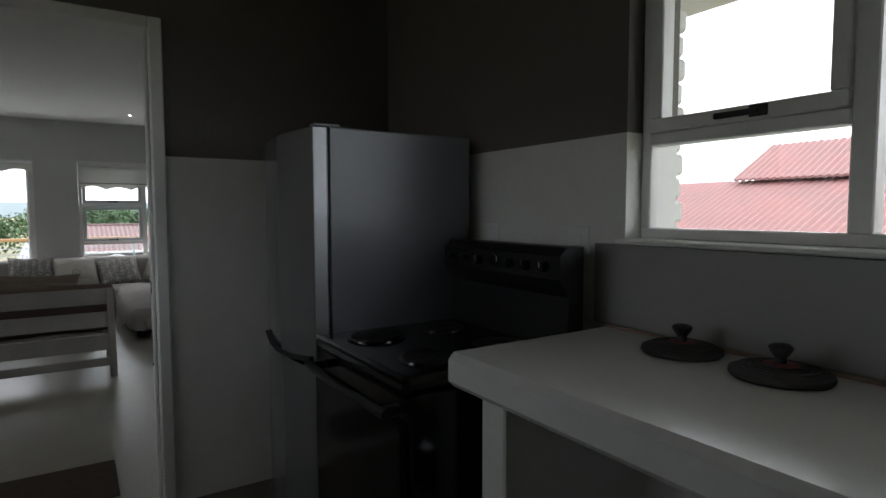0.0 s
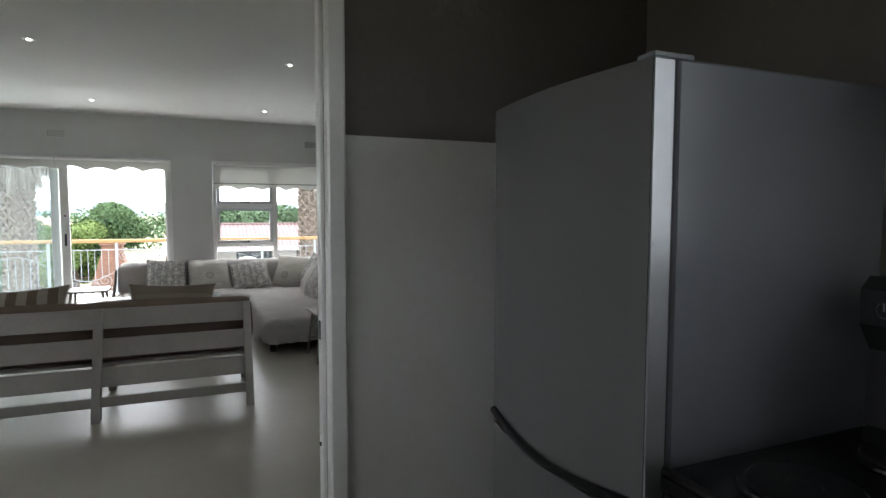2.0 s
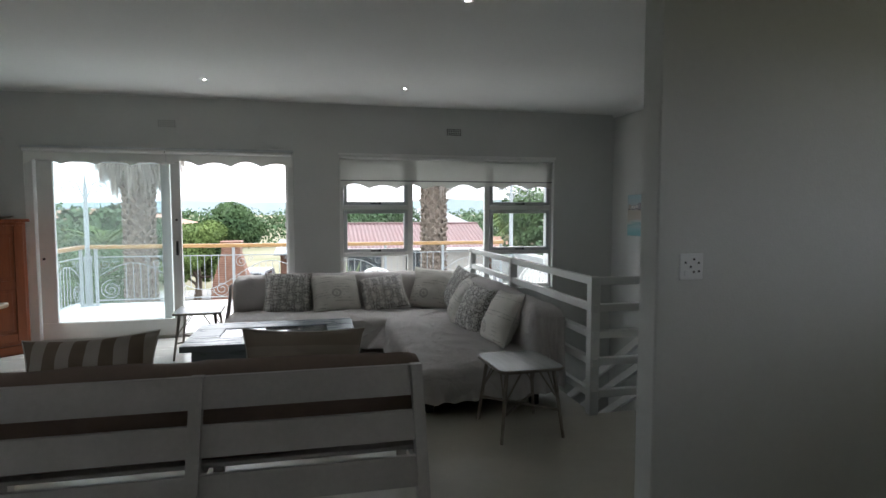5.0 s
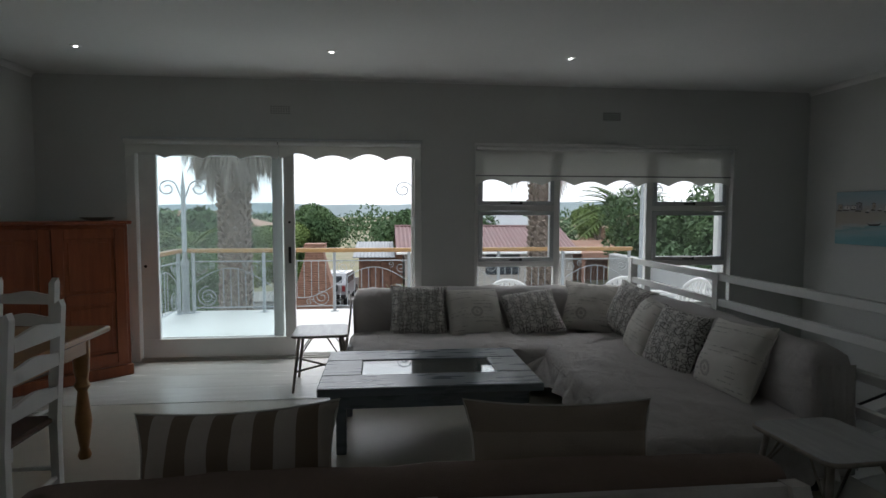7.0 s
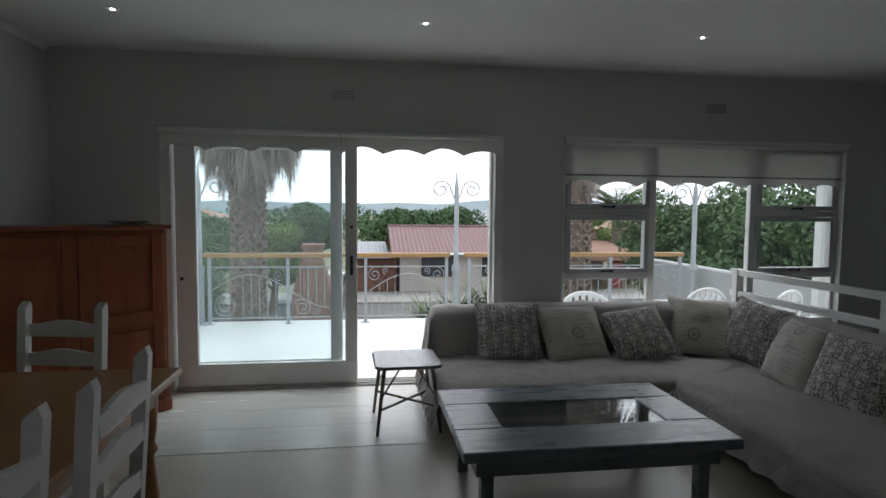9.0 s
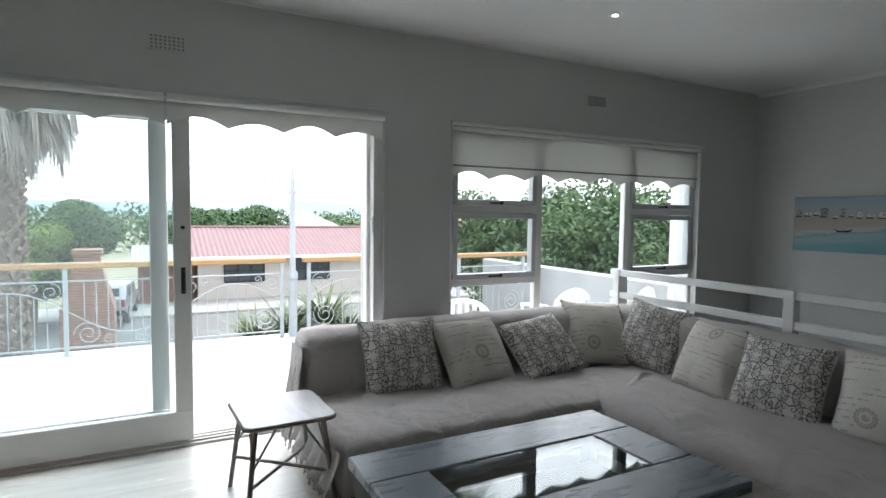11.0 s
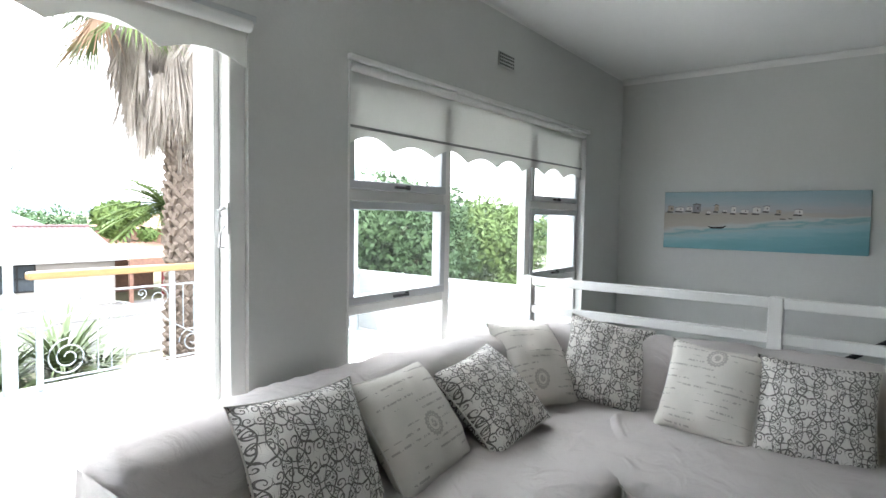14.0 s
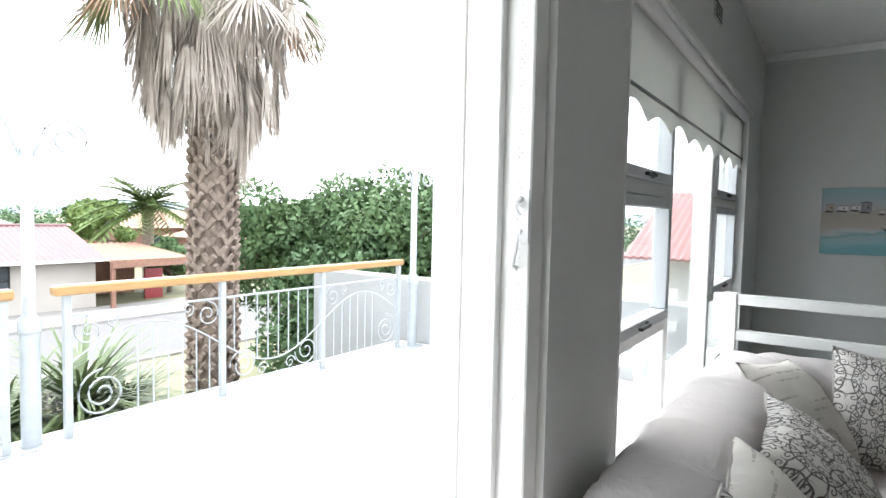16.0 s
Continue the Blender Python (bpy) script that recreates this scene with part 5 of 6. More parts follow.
def lid(x, y, r):
    t = thing("pot_lid", "dark grey ribbed pot lid with knob and red centre", "pot lid", pose(x, y, 1.0), "lids on the counter")
    part("plate", MB().lathe([(r * 0.95, 0), (r, 0.006), (r * 0.985, 0.014), (r * 0.8, 0.022), (r * 0.4, 0.028), (0.005, 0.030)], 32), M["lid"], t, "", 40)
    for k in range(5):
        q = r * (0.42 + 0.125 * k)
        part("rib", MB().tube([(q * math.cos(2 * math.pi * j / 32), q * math.sin(2 * math.pi * j / 32), 0.0285 - 0.0032 * k - (0.004 if k == 4 else 0)) for j in range(33)], 0.0045, 6, False), M["lid"], t)
    part("centre", MB().lathe([(r * 0.36, 0.027), (r * 0.33, 0.032), (0.005, 0.034)], 20), M["red"], t, "dark red centre disc")
    part("knob", MB().lathe([(0.014, 0.03), (0.012, 0.045), (0.024, 0.062), (0.026, 0.070), (0.018, 0.076), (0.003, 0.078)], 16), M["lid"], t, "", 40)


lid(1.99, 1.345, 0.103)
lid(1.975, 1.085, 0.108)
pot = thing("cooking_pot", "dark glass-lidded cooking pot on the shelf under the counter", "pot", pose(1.80, 1.22, 0.36))
part("body", MB().lathe([(0.13, 0), (0.145, 0.02), (0.15, 0.16), (0.154, 0.165)], 24), M["blackm"], pot, "", 40)
part("lid", MB().lathe([(0.154, 0.166), (0.15, 0.178), (0.10, 0.20), (0.02, 0.212)], 24), M["chrome"], pot, "shiny domed lid", 40)
part("lid_knob", MB().lathe([(0.012, 0.21), (0.012, 0.225), (0.026, 0.235), (0.02, 0.25), (0.003, 0.252)], 16), M["chrome"], pot, "", 40)
part("side_handle", MB().tube([(-0.05, -0.15, 0.12), (-0.04, -0.20, 0.125), (0.04, -0.20, 0.125), (0.05, -0.15, 0.12)], 0.008), M["chrome"], pot)

stv = thing("electric_stove", "freestanding black electric stove with four plates", "stove", pose(0, 0, 0))
SX0, SX1, SY0, SY1 = 1.355, 2.02, 1.725, 2.385
part("body", MB().box(SX0 + 0.02, SY0, 0.05, SX1, SY1, 0.885, b=0.006), M["black"], stv)
part("hob", MB().box(SX0, SY0 - 0.003, 0.886, SX1 - 0.06, SY1 + 0.003, 0.934, b=0.016), M["black"], stv)
part("hob_edge", MB().tube([(SX0 + 0.012, SY0 + 0.01, 0.930), (SX0 + 0.012, SY1 - 0.01, 0.930)], 0.010, 8), M["black"], stv)
dr = part("oven_door", MB().box(SX0 - 0.004, SY0 + 0.012, 0.20, SX0 + 0.019, SY1 - 0.012, 0.80, b=0.008), M["black"], stv, "black glass oven door")
part("handle", MB().tube([(SX0 - 0.038, SY0 + 0.03, 0.838), (SX0 - 0.046, (SY0 + SY1) / 2, 0.838), (SX0 - 0.038, SY1 - 0.03, 0.838)], 0.015, 10).box(SX0 - 0.035, SY0 + 0.04, 0.825, SX0 + 0.02, SY0 + 0.07, 0.85, b=0.003).box(SX0 - 0.035, SY1 - 0.07, 0.825, SX0 + 0.02, SY1 - 0.04, 0.85, b=0.003), M["blackm"], dr, "", 50)
part("drawer", MB().box(SX0, SY0 + 0.012, 0.06, SX0 + 0.019, SY1 - 0.012, 0.185, b=0.006), M["black"], stv)
bp = MB().prism([(SX1 - 0.075, 0.93), (SX1, 0.93), (SX1, 1.262), (SX1 - 0.075, 1.262), (SX1 - 0.105, 1.235), (SX1 - 0.105, 1.16), (SX1 - 0.065, 1.10)], 1, SY0, SY1)
part("control_panel", bp, M["blackm"], stv)
for k in range(7):
    y = SY0 + 0.07 + k * 0.088
    if k == 3:
        part("clock", MB().lathe([(0.024, 0), (0.024, 0.006), (0.02, 0.008)], 16, pose(SX1 - 0.105, y, 1.205, 0, -90, 0)), M["black"], stv, "small dark timer ring")
        continue
    kb = part("knob", MB().lathe([(0.019, 0), (0.018, 0.02), (0.015, 0.024)], 14, pose(SX1 - 0.105, y, 1.198, 0, -90, 0)), M["blackm"], stv, "", 40)
    part("knob_mark", MB().box(SX1 - 0.1305, y - 0.002, 1.196, SX1 - 0.1285, y + 0.002, 1.214), M["chrome"], kb)
for x, y, r in ((1.52, 1.88, 0.075), (1.52, 2.22, 0.09), (1.80, 1.88, 0.09), (1.80, 2.22, 0.075)):
    pl = part("plate", MB().lathe([(r, 0.934), (r, 0.944), (r * 0.94, 0.948), (r * 0.3, 0.948), (r * 0.28, 0.946), (0.004, 0.946)], 32, pose(x, y, 0)), M["blackm"], stv, "", 30)
    part("trim_ring", MB().lathe([(r + 0.004, 0.934), (r + 0.012, 0.934), (r + 0.010, 0.940), (r + 0.003, 0.941)], 32, pose(x, y, 0)), M["black"], pl, "glossy black trim ring", 30)
for x in (SX0 + 0.06, SX1 - 0.06):
    for y in (SY0 + 0.06, SY1 - 0.06):
        part("foot", MB().lathe([(0.02, 0.002), (0.018, 0.05)], 10, pose(x, y, 0)), M["blackm"], stv)

fr = thing("refrigerator", "tall silver fridge freezer with bowed doors", "refrigerator", pose(0, 0, 0))
FX, FY0, FY1, FH = 1.44, 2.44, 3.06, 1.69
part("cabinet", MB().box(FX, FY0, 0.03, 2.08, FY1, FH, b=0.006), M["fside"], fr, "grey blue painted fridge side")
part("hinge_cap", MB().box(FX - 0.05, FY0 + 0.01, FH, FX + 0.05, FY0 + 0.06, FH + 0.012, b=0.003), M["fside"], fr)


def fdoor(z0, z1, name):
    out = [(FX - 0.006, FY0 + 0.002), (FX - 0.006, FY1 - 0.002)]
    for k in range(13):
        s = k / 12
        out.append((FX - 0.062 - 0.026 * math.sin(math.pi * s), FY1 - 0.002 - (FY1 - FY0 - 0.004) * s))
    return part(name, MB().prism(out, 2, z0, z1), M["steel"], fr, "silver bowed fridge door with shade in its colour", 40)


d1, d2 = fdoor(0.80, FH - 0.004, "upper_door"), fdoor(0.06, 0.785, "lower_door")
part("edge_trim", MB().box(FX - 0.060, FY0 - 0.002, 0.80, FX - 0.012, FY0 + 0.004, FH - 0.006, b=0.001), M["edge"], d1, "bright metal door edge")
for d, z in ((d1, 0.800),):
    part("grip", MB().tube([(FX - 0.068 - 0.028 * math.sin(math.pi * k / 12) - 0.004, FY1 - 0.02 - (FY1 - FY0 - 0.04) * k / 12, z + (0.028 if d is d1 else -0.02) * (1 - math.sin(math.pi * k / 12))) for k in range(13)], 0.010, 8), M["blackm"], d, "dark curved grip", 50)
part("gasket", MB().box(FX - 0.006, FY0 + 0.01, 0.06, FX, FY1 - 0.01, FH - 0.01), M["blackm"], fr)


# ---- balcony ----
BZ, BY = -0.13, 13.95
structure("balcony_floor", MB().box(-3.6, NY + 0.342, BZ - 0.2, 4.25, 14.12, BZ, b=0.01), M["balfloor"], "white painted concrete balcony floor", "balcony floor")
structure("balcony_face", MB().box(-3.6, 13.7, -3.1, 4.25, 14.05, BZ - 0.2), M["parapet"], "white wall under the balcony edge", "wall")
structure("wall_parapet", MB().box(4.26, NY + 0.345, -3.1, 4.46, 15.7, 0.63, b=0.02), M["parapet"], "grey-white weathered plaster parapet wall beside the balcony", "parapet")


def spiral(cx, cz, r, turns, a0, way=1, n=40):
    return [(cx + r * (1 - 0.82 * k / n) * math.cos(a0 + way * turns * 2 * math.pi * k / n), 0.0, cz + r * (1 - 0.82 * k / n) * math.sin(a0 + way * turns * 2 * math.pi * k / n)) for k in range(n + 1)]


def railing(posts, crest, m, label):
    """A white iron railing with a wooden top rail, waving arches, bars and scrolls, along local x."""
    t = thing("balcony_railing", label, "railing", m, "balcony railings")
    top, low, zt = 0.675, -0.045, 0.81
    for x in posts:
        part("post", MB().box(x - 0.022, -0.022, BZ + 0.008, x + 0.022, 0.022, zt, b=0.003), M["iron"], t)
        part("base_plate", MB().box(x - 0.06, -0.05, BZ, x + 0.06, 0.05, BZ + 0.008, b=0.002), M["iron"], t)
    a, b = posts[0], posts[-1]
    part("top_rail", MB().box(a - 0.08, -0.045, zt, b + 0.05, 0.045, zt + 0.065, b=0.012), M["railwood"], t, "varnished wooden top rail")
    part("upper_bar", MB().box(a, -0.012, top - 0.008, b, 0.012, top + 0.008, b=0.002), M["iron"], t)
    part("lower_bar", MB().box(a, -0.012, low - 0.008, b, 0.012, low + 0.008, b=0.002), M["iron"], t)
    P, zm, A = 2 * (b - a) / 3, 0.33, 0.24

    def wave(x):
        return zm + A * math.cos(2 * math.pi * (x - crest) / P)

    n = 90
    part("arch", MB().tube([(a + (b - a) * k / n, 0, wave(a + (b - a) * k / n)) for k in range(n + 1)], 0.007, 6), M["iron"], t, "", 60)
    x = a + 0.11
    while x < b - 0.05:
        c = math.cos(2 * math.pi * (x - crest) / P)
        if min(abs(x - p) for p in posts) > 0.06 and a + 0.36 < x < b - 0.36:
            if c > -0.25:
                part("bar", MB().tube([(x, 0, low), (x, 0, wave(x))], 0.0055, 6), M["iron"], t)
            else:
                part("bar", MB().tube([(x, 0, wave(x)), (x, 0, top)], 0.0055, 6), M["iron"], t)
        x += 0.112
    part("scroll", MB().tube(spiral(a + 0.21, low + 0.17, 0.165, 2.2, math.pi / 2, 1), 0.007, 6), M["iron"], t, "", 60)
    part("scroll", MB().tube(spiral(b - 0.21, low + 0.17, 0.165, 2.2, math.pi / 2, -1), 0.007, 6), M["iron"], t, "", 60)
    for i, p in enumerate(posts[:-1]):
        q = posts[i + 1]
        mid = (p + q) / 2
        c = math.cos(2 * math.pi * (mid - crest) / P)
        if c > 0:
            for s, cx in ((1, p + 0.13), (-1, q - 0.13)):
                part("scroll", MB().tube(spiral(cx, top - 0.115, 0.10, 1.6, math.pi / 2, s), 0.0055, 6), M["iron"], t, "", 60)
                part("scroll", MB().tube(spiral(cx + s * 0.16, top - 0.06, 0.05, 1.3, -math.pi / 2, -s), 0.005, 6), M["iron"], t, "", 60)
        else:
            for s, cx in ((1, p + 0.20), (-1, q - 0.20)):
                part("scroll", MB().tube(spiral(cx, low + 0.14, 0.135, 1.9, math.pi, -s), 0.006, 6), M["iron"], t, "", 60)
            for cx in (mid - 0.15, mid + 0.15):
                part("scroll", MB().tube(spiral(cx, low + 0.065, 0.06, 1.4, 0, 1), 0.005, 6), M["iron"], t, "", 60)
    return t


railing((-3.13, -2.07, -0.98, 0.20), -2.58, pose(0, BY - 0.05, 0), "white wrought-iron balcony railing with wooden top rail")
railing((0.54, 1.66, 2.74, 3.88), 1.06, pose(0, BY - 0.05, 0), "white wrought-iron balcony railing beside the parapet")
railing((0.15, 1.25, 2.35, 3.25), 0.7, pose(-3.32, 13.95, 0, 0, 0, -90), "white wrought-iron side railing of the balcony")


def lamp_post(x, y, label):
    t = thing("balcony_lamp_post", label, "lamp post", pose(x, y, BZ), "balcony lamp posts")
    part("base", MB().box(-0.10, -0.10, 0, 0.10, 0.10, 0.012, b=0.003), M["iron"], t)
    part("pole", MB().lathe([(0.055, 0.012), (0.055, 0.72), (0.065, 0.73), (0.065, 0.80), (0.036, 0.84), (0.034, 1.95), (0.018, 2.05), (0.006, 2.20)], 12), M["iron"], t, "", 40)
    for s in (-1, 1):
        pts = [(s * 0.034, 0, 1.80), (s * 0.08, 0, 1.92)] + [(s * (0.23 + 0.145 * (1 - 0.75 * k / 30) * math.cos(math.pi * 0.95 - k * 0.30)), 0, 1.93 + 0.135 * (1 - 0.75 * k / 30) * math.sin(math.pi * 0.95 - k * 0.30)) for k in range(31)]
        part("scroll_arm", MB().tube(pts, 0.011, 6), M["iron"], t, "", 60)
    return t


lamp_post(0.345, BY - 0.02, "white iron lamp post with scroll arms on the balcony")
lamp_post(-3.27, BY, "white iron corner lamp post with scroll arms")
lamp_post(4.06, BY - 0.12, "white iron lamp post with scroll arms by the parapet")


def garden_chair():
    """A moulded plastic armchair with a slatted back; it faces -y."""
    t = thing("plastic_chair", "white plastic garden armchair on the balcony", "chair", pose(0, 0, 0), "balcony chairs")
    part("seat", MB().box(-0.22, -0.22, 0.40, 0.22, 0.20, 0.425, b=0.01), M["plastic"], t)
    for s in (-1, 1):
        for y in (-0.21, 0.22):
            part("leg", MB().tube([(s * 0.21, y * 0.92, 0.42), (s * 0.26, y * 1.12, 0)], 0.024, 8, True, 0.018), M["plastic"], t)
        part("arm", MB().tube([(s * 0.25, 0.24, 0.62), (s * 0.28, 0.0, 0.63), (s * 0.26, -0.22, 0.60), (s * 0.23, -0.22, 0.42)], 0.02, 8), M["plastic"], t, "", 50)
    top = [(0.25 * math.cos(a), 0.27 + 0.04 * math.sin(a), 0.60 + 0.20 * math.sin(a)) for a in [math.pi * k / 14 for k in range(15)]]
    part("back_rim", MB().tube([(0.25, 0.21, 0.42)] + top + [(-0.25, 0.21, 0.42)], 0.022, 8), M["plastic"], t, "", 50)
    for k in range(6):
        x = -0.165 + k * 0.066
        h = 0.60 + 0.20 * math.sqrt(max(0.0, 1 - (x / 0.25) ** 2))
        part("back_slat", MB().prism([(0.205, 0.42), (0.222, 0.42), (0.305, h), (0.288, h)], 0, x - 0.020, x + 0.020), M["plastic"], t)
    return t


gc = garden_chair()
gc.matrix_world = pose(1.36, 11.35, BZ, 0, 0, 150)
copy_thing(gc, pose(2.60, 11.55, BZ, 0, 0, 185))
copy_thing(gc, pose(3.32, 11.30, BZ, 0, 0, 200))

# ---- ground and street ----
GZ = -3.0
g = MB()
g.box(-400, -200, GZ - 0.5, 500, 800, GZ)
structure("ground", g, M["ground"], "sandy verge with thin dry grass", "ground")
structure("road", MB().box(-120, 26.5, GZ - 0.1, 160, 33.0, GZ + 0.012), M["road"], "grey street surface", "road")
structure("pavement", MB().box(-120, 33.25, GZ - 0.1, 160, 36.6, GZ + 0.10), M["kerb"], "pale concrete driveway apron", "pavement")
structure("kerb_near", MB().box(-120, 26.25, GZ - 0.1, 160, 26.5, GZ + 0.09, b=0.02), M["kerb"], "pale concrete kerb", "kerb")
structure("kerb_far", MB().box(-120, 33.0, GZ - 0.1, 160, 33.249, GZ + 0.12, b=0.02), M["kerb"], "pale concrete kerb across the street", "kerb")


def corrugated(x0, x1, y0, y1, z0, z1, pitch=0.30, amp=0.045):
    """A sloping corrugated sheet from the eave (y0, z0) to the ridge (y1, z1); waves run up the slope."""
    n = int((x1 - x0) / pitch * 4)
    v, f = [], []
    for i in range(n + 1):
        x = x0 + (x1 - x0) * i / n
        w = amp * math.sin(i * math.pi / 2)
        v += [(x, y0, z0 + w), (x, y1, z1 + w), (x, y0, z0 + w - 0.05), (x, y1, z1 + w - 0.05)]
    for i in range(n):
        a, b = 4 * i, 4 * i + 4
        f += [(a, b, b + 1, a + 1), (a + 2, a + 3, b + 3, b + 2), (a, a + 2, b + 2, b), (a + 1, b + 1, b + 3, a + 3)]
    return MB().add(v, f)


def house_window(parent, x, y, z, wx, hz):
    wf = part("window", MB().box(x, y - 0.04, z, x + wx, y, z + hz), M["win"], parent, "dark house window")
    b = MB()
    for k in range(4):
        b.box(x + wx * k / 3 - 0.03, y - 0.07, z, x + wx * k / 3 + 0.03, y - 0.041, z + hz)
    for k in range(3):
        b.box(x, y - 0.071, z + hz * k / 2 - 0.03, x + wx, y - 0.042, z + hz * k / 2 + 0.03)
    part("frame", b, M["blackm"], wf)


hs = thing("street_house", "cream single-storey house with faded red corrugated roof", "house", pose(0, 0, 0))
part("wall", MB().box(1.0, 36.6, GZ, 10.7, 43.0, -0.70), M["render"], hs)
rf = part("roof", corrugated(0.5, 11.0, 36.0, 40.2, -0.80, 0.58, 0.24, 0.03), M["roof"], hs, "faded red corrugated roof")
part("roof_back", corrugated(0.5, 11.0, 43.8, 40.2, -0.80, 0.58), M["roof"], hs)
part("ridge_cap", MB().tube([(0.5, 40.2, 0.61), (11.0, 40.2, 0.61)], 0.07, 8), M["roof"], hs)
part("gable", MB().prism([(36.6, -0.70), (43.0, -0.70), (40.2, 0.46)], 0, 10.5, 10.7), M["render"], hs)
part("gutter", MB().box(0.5, 35.93, -0.86, 11.0, 36.03, -0.74, b=0.02), M["white"], hs)
house_window(hs, 2.2, 36.6, -2.05, 1.9, 1.1)
house_window(hs, 5.6, 36.6, -2.05, 1.9, 1.1)
cp = thing("carport", "dark brown carport beside the street house", "carport", pose(0, 0, 0))
part("roof", corrugated(10.9, 14.6, 35.6, 41.0, -0.85, -0.35), M["roofb"], cp)
part("fascia", MB().box(10.9, 35.5, -1.15, 14.6, 35.6, -0.80), M["brick"], cp)
for x in (11.0, 14.5):
    part("post", MB().box(x - 0.08, 35.6, GZ, x + 0.08, 35.76, -0.9), M["brick"], cp)
part("rear_wall", MB().box(10.9, 41.0, GZ, 14.6, 41.2, -0.6), M["brick"], cp)
part("gate", MB().box(13.6, 38.0, GZ, 14.5, 38.1, -1.5), M["red"], cp, "dull red metal gate")
cs = thing("garage", "low brick garage with pale sheet roof", "garage", pose(0, 0, 0))
part("wall", MB().box(-1.6, 37.5, GZ, 0.9, 42, -1.0), M["brick"], cs)
part("roof", corrugated(-1.9, 0.45, 36.2, 42.2, -1.0, -0.45, 0.20, 0.02), M["roofg"], cs, "pale grey sheet roof")
for k in range(4):
    part("door_panel", MB().box(-1.55 + k * 0.6, 37.42, GZ, -0.99 + k * 0.6, 37.5, -1.25, b=0.02), M["brick"], cs)
chm = thing("brick_chimney", "tapered red-brown brick braai chimney", "chimney", pose(-2.88, 27.6, GZ))
for k in range(38):
    z = k * 0.085
    s = 0.72 - 0.36 * min(1.0, max(0.0, (k - 16) / 16)) + (0.05 if k > 35 else 0.0)
    off = 0.06 * (k % 2)
    part("brick_course", MB().box(-s + off * 0.2, -s, z, s, s - off * 0.2, z + 0.078, b=0.012), M["brick"], chm)


def far_house(x, y, sx, sy, zt, zr, roofm, wallm, label):
    t = thing("far_house", label, "house", pose(x, y, GZ))
    part("wall", MB().box(0, 0, 0, sx, sy, zt - GZ), wallm, t)
    part("roof", MB().add([(-0.5, -0.5, zt - GZ), (sx + 0.5, -0.5, zt - GZ), (sx + 0.5, sy + 0.5, zt - GZ), (-0.5, sy + 0.5, zt - GZ), (sx * 0.3, sy / 2, zr - GZ), (sx * 0.7, sy / 2, zr - GZ)], [(0, 1, 5, 4), (2, 3, 4, 5), (1, 2, 5), (3, 0, 4), (0, 3, 2, 1)]), roofm, t)
    for k in range(3):
        part("window", MB().box(sx * (0.15 + 0.27 * k), -0.05, (zt - GZ) * 0.35, sx * (0.15 + 0.27 * k) + 1.1, 0.0, (zt - GZ) * 0.8), M["win"], t)
    return t


far_house(9.5, 70, 9, 9, -0.2, 1.7, M["roofg"], M["render"], "far house with grey hipped roof")
far_house(21, 56, 16, 9, 0.0, 1.5, M["roofb"], M["brick"], "far brick house with brown hipped roof")
far_house(24, 47, 10, 7, -0.6, 0.7, M["roofb"], M["brick"], "brick house with brown tiled roof behind the palm")
far_house(-26, 58, 14, 9, 0.2, 1.6, M["roofb"], M["render"], "far house with orange-brown roof among trees")
# neighbour on the kitchen side
nbh = thing("neighbour_house", "neighbouring house with bright red corrugated roof", "house", pose(0, 0, 0))
part("wall", MB().box(12.0, -6, GZ, 20.0, 13.0, 0.60), M["plaster"], nbh)


def corr_x(x0, x1, z0, z1, y0, y1, pitch=0.16, amp=0.018):
    base = corrugated(y0, y1, x0, x1, z0, z1, pitch, amp)
    mb = MB()
    return mb.add([(b, a, c) for a, b, c in base.v], base.f)


part("roof", corr_x(11.0, 14.5, 0.62, 2.12, -7, 13.6), M["roof2"], nbh, "bright red corrugated roof")
part("roof_back", corr_x(21.0, 14.5, 0.62, 2.12, -7, 13.6), M["roof2"], nbh)
part("upper_roof", corr_x(14.2, 16.0, 2.15, 3.1, -2.0, 8.3), M["roof2"], nbh)
part("upper_wall", MB().box(14.6, -1.8, 1.9, 19.0, 8.0, 2.25), M["plaster"], nbh)
part("upper_roof_back", corr_x(19.4, 16.0, 2.15, 3.1, -2.0, 8.3), M["roof2"], nbh)
house_window(nbh, 13.0, -6.0, -1.5, 1.6, 1.2)

# ---- parked car ----
car = thing("parked_car", "silver parked off-roader with spare wheel on the tailgate", "car", pose(-2.78, 31.6, GZ, 0, 0, -6))
body = [(0.0, 0.45), (4.0, 0.45), (4.1, 0.75), (4.0, 0.98), (2.95, 1.05), (2.4, 1.52), (0.25, 1.58), (0.02, 1.05)]
part("body", MB().prism(body, 0, -0.82, 0.82), M["car"], car)
part("rear_window", MB().box(-0.62, 0.06, 1.10, 0.62, 0.14, 1.46), M["win"], car)
part("side_window", MB().box(-0.835, 0.4, 1.08, -0.822, 2.3, 1.45).box(0.822, 0.4, 1.08, 0.835, 2.3, 1.45), M["win"], car)
part("bumper", MB().box(-0.84, -0.10, 0.40, 0.84, 0.05, 0.62, b=0.04), M["blackm"], car)
part("spare_wheel", MB().lathe([(0.33, 0), (0.34, 0.05), (0.33, 0.18), (0.15, 0.20)], 20, pose(0.12, 0.02, 0.92, 90, 0, 0)), M["tyre"], car, "", 40)
part("spare_rim", MB().lathe([(0.20, 0.19), (0.18, 0.215), (0.03, 0.22)], 16, pose(0.12, 0.02, 0.92, 90, 0, 0)), M["chrome"], car)
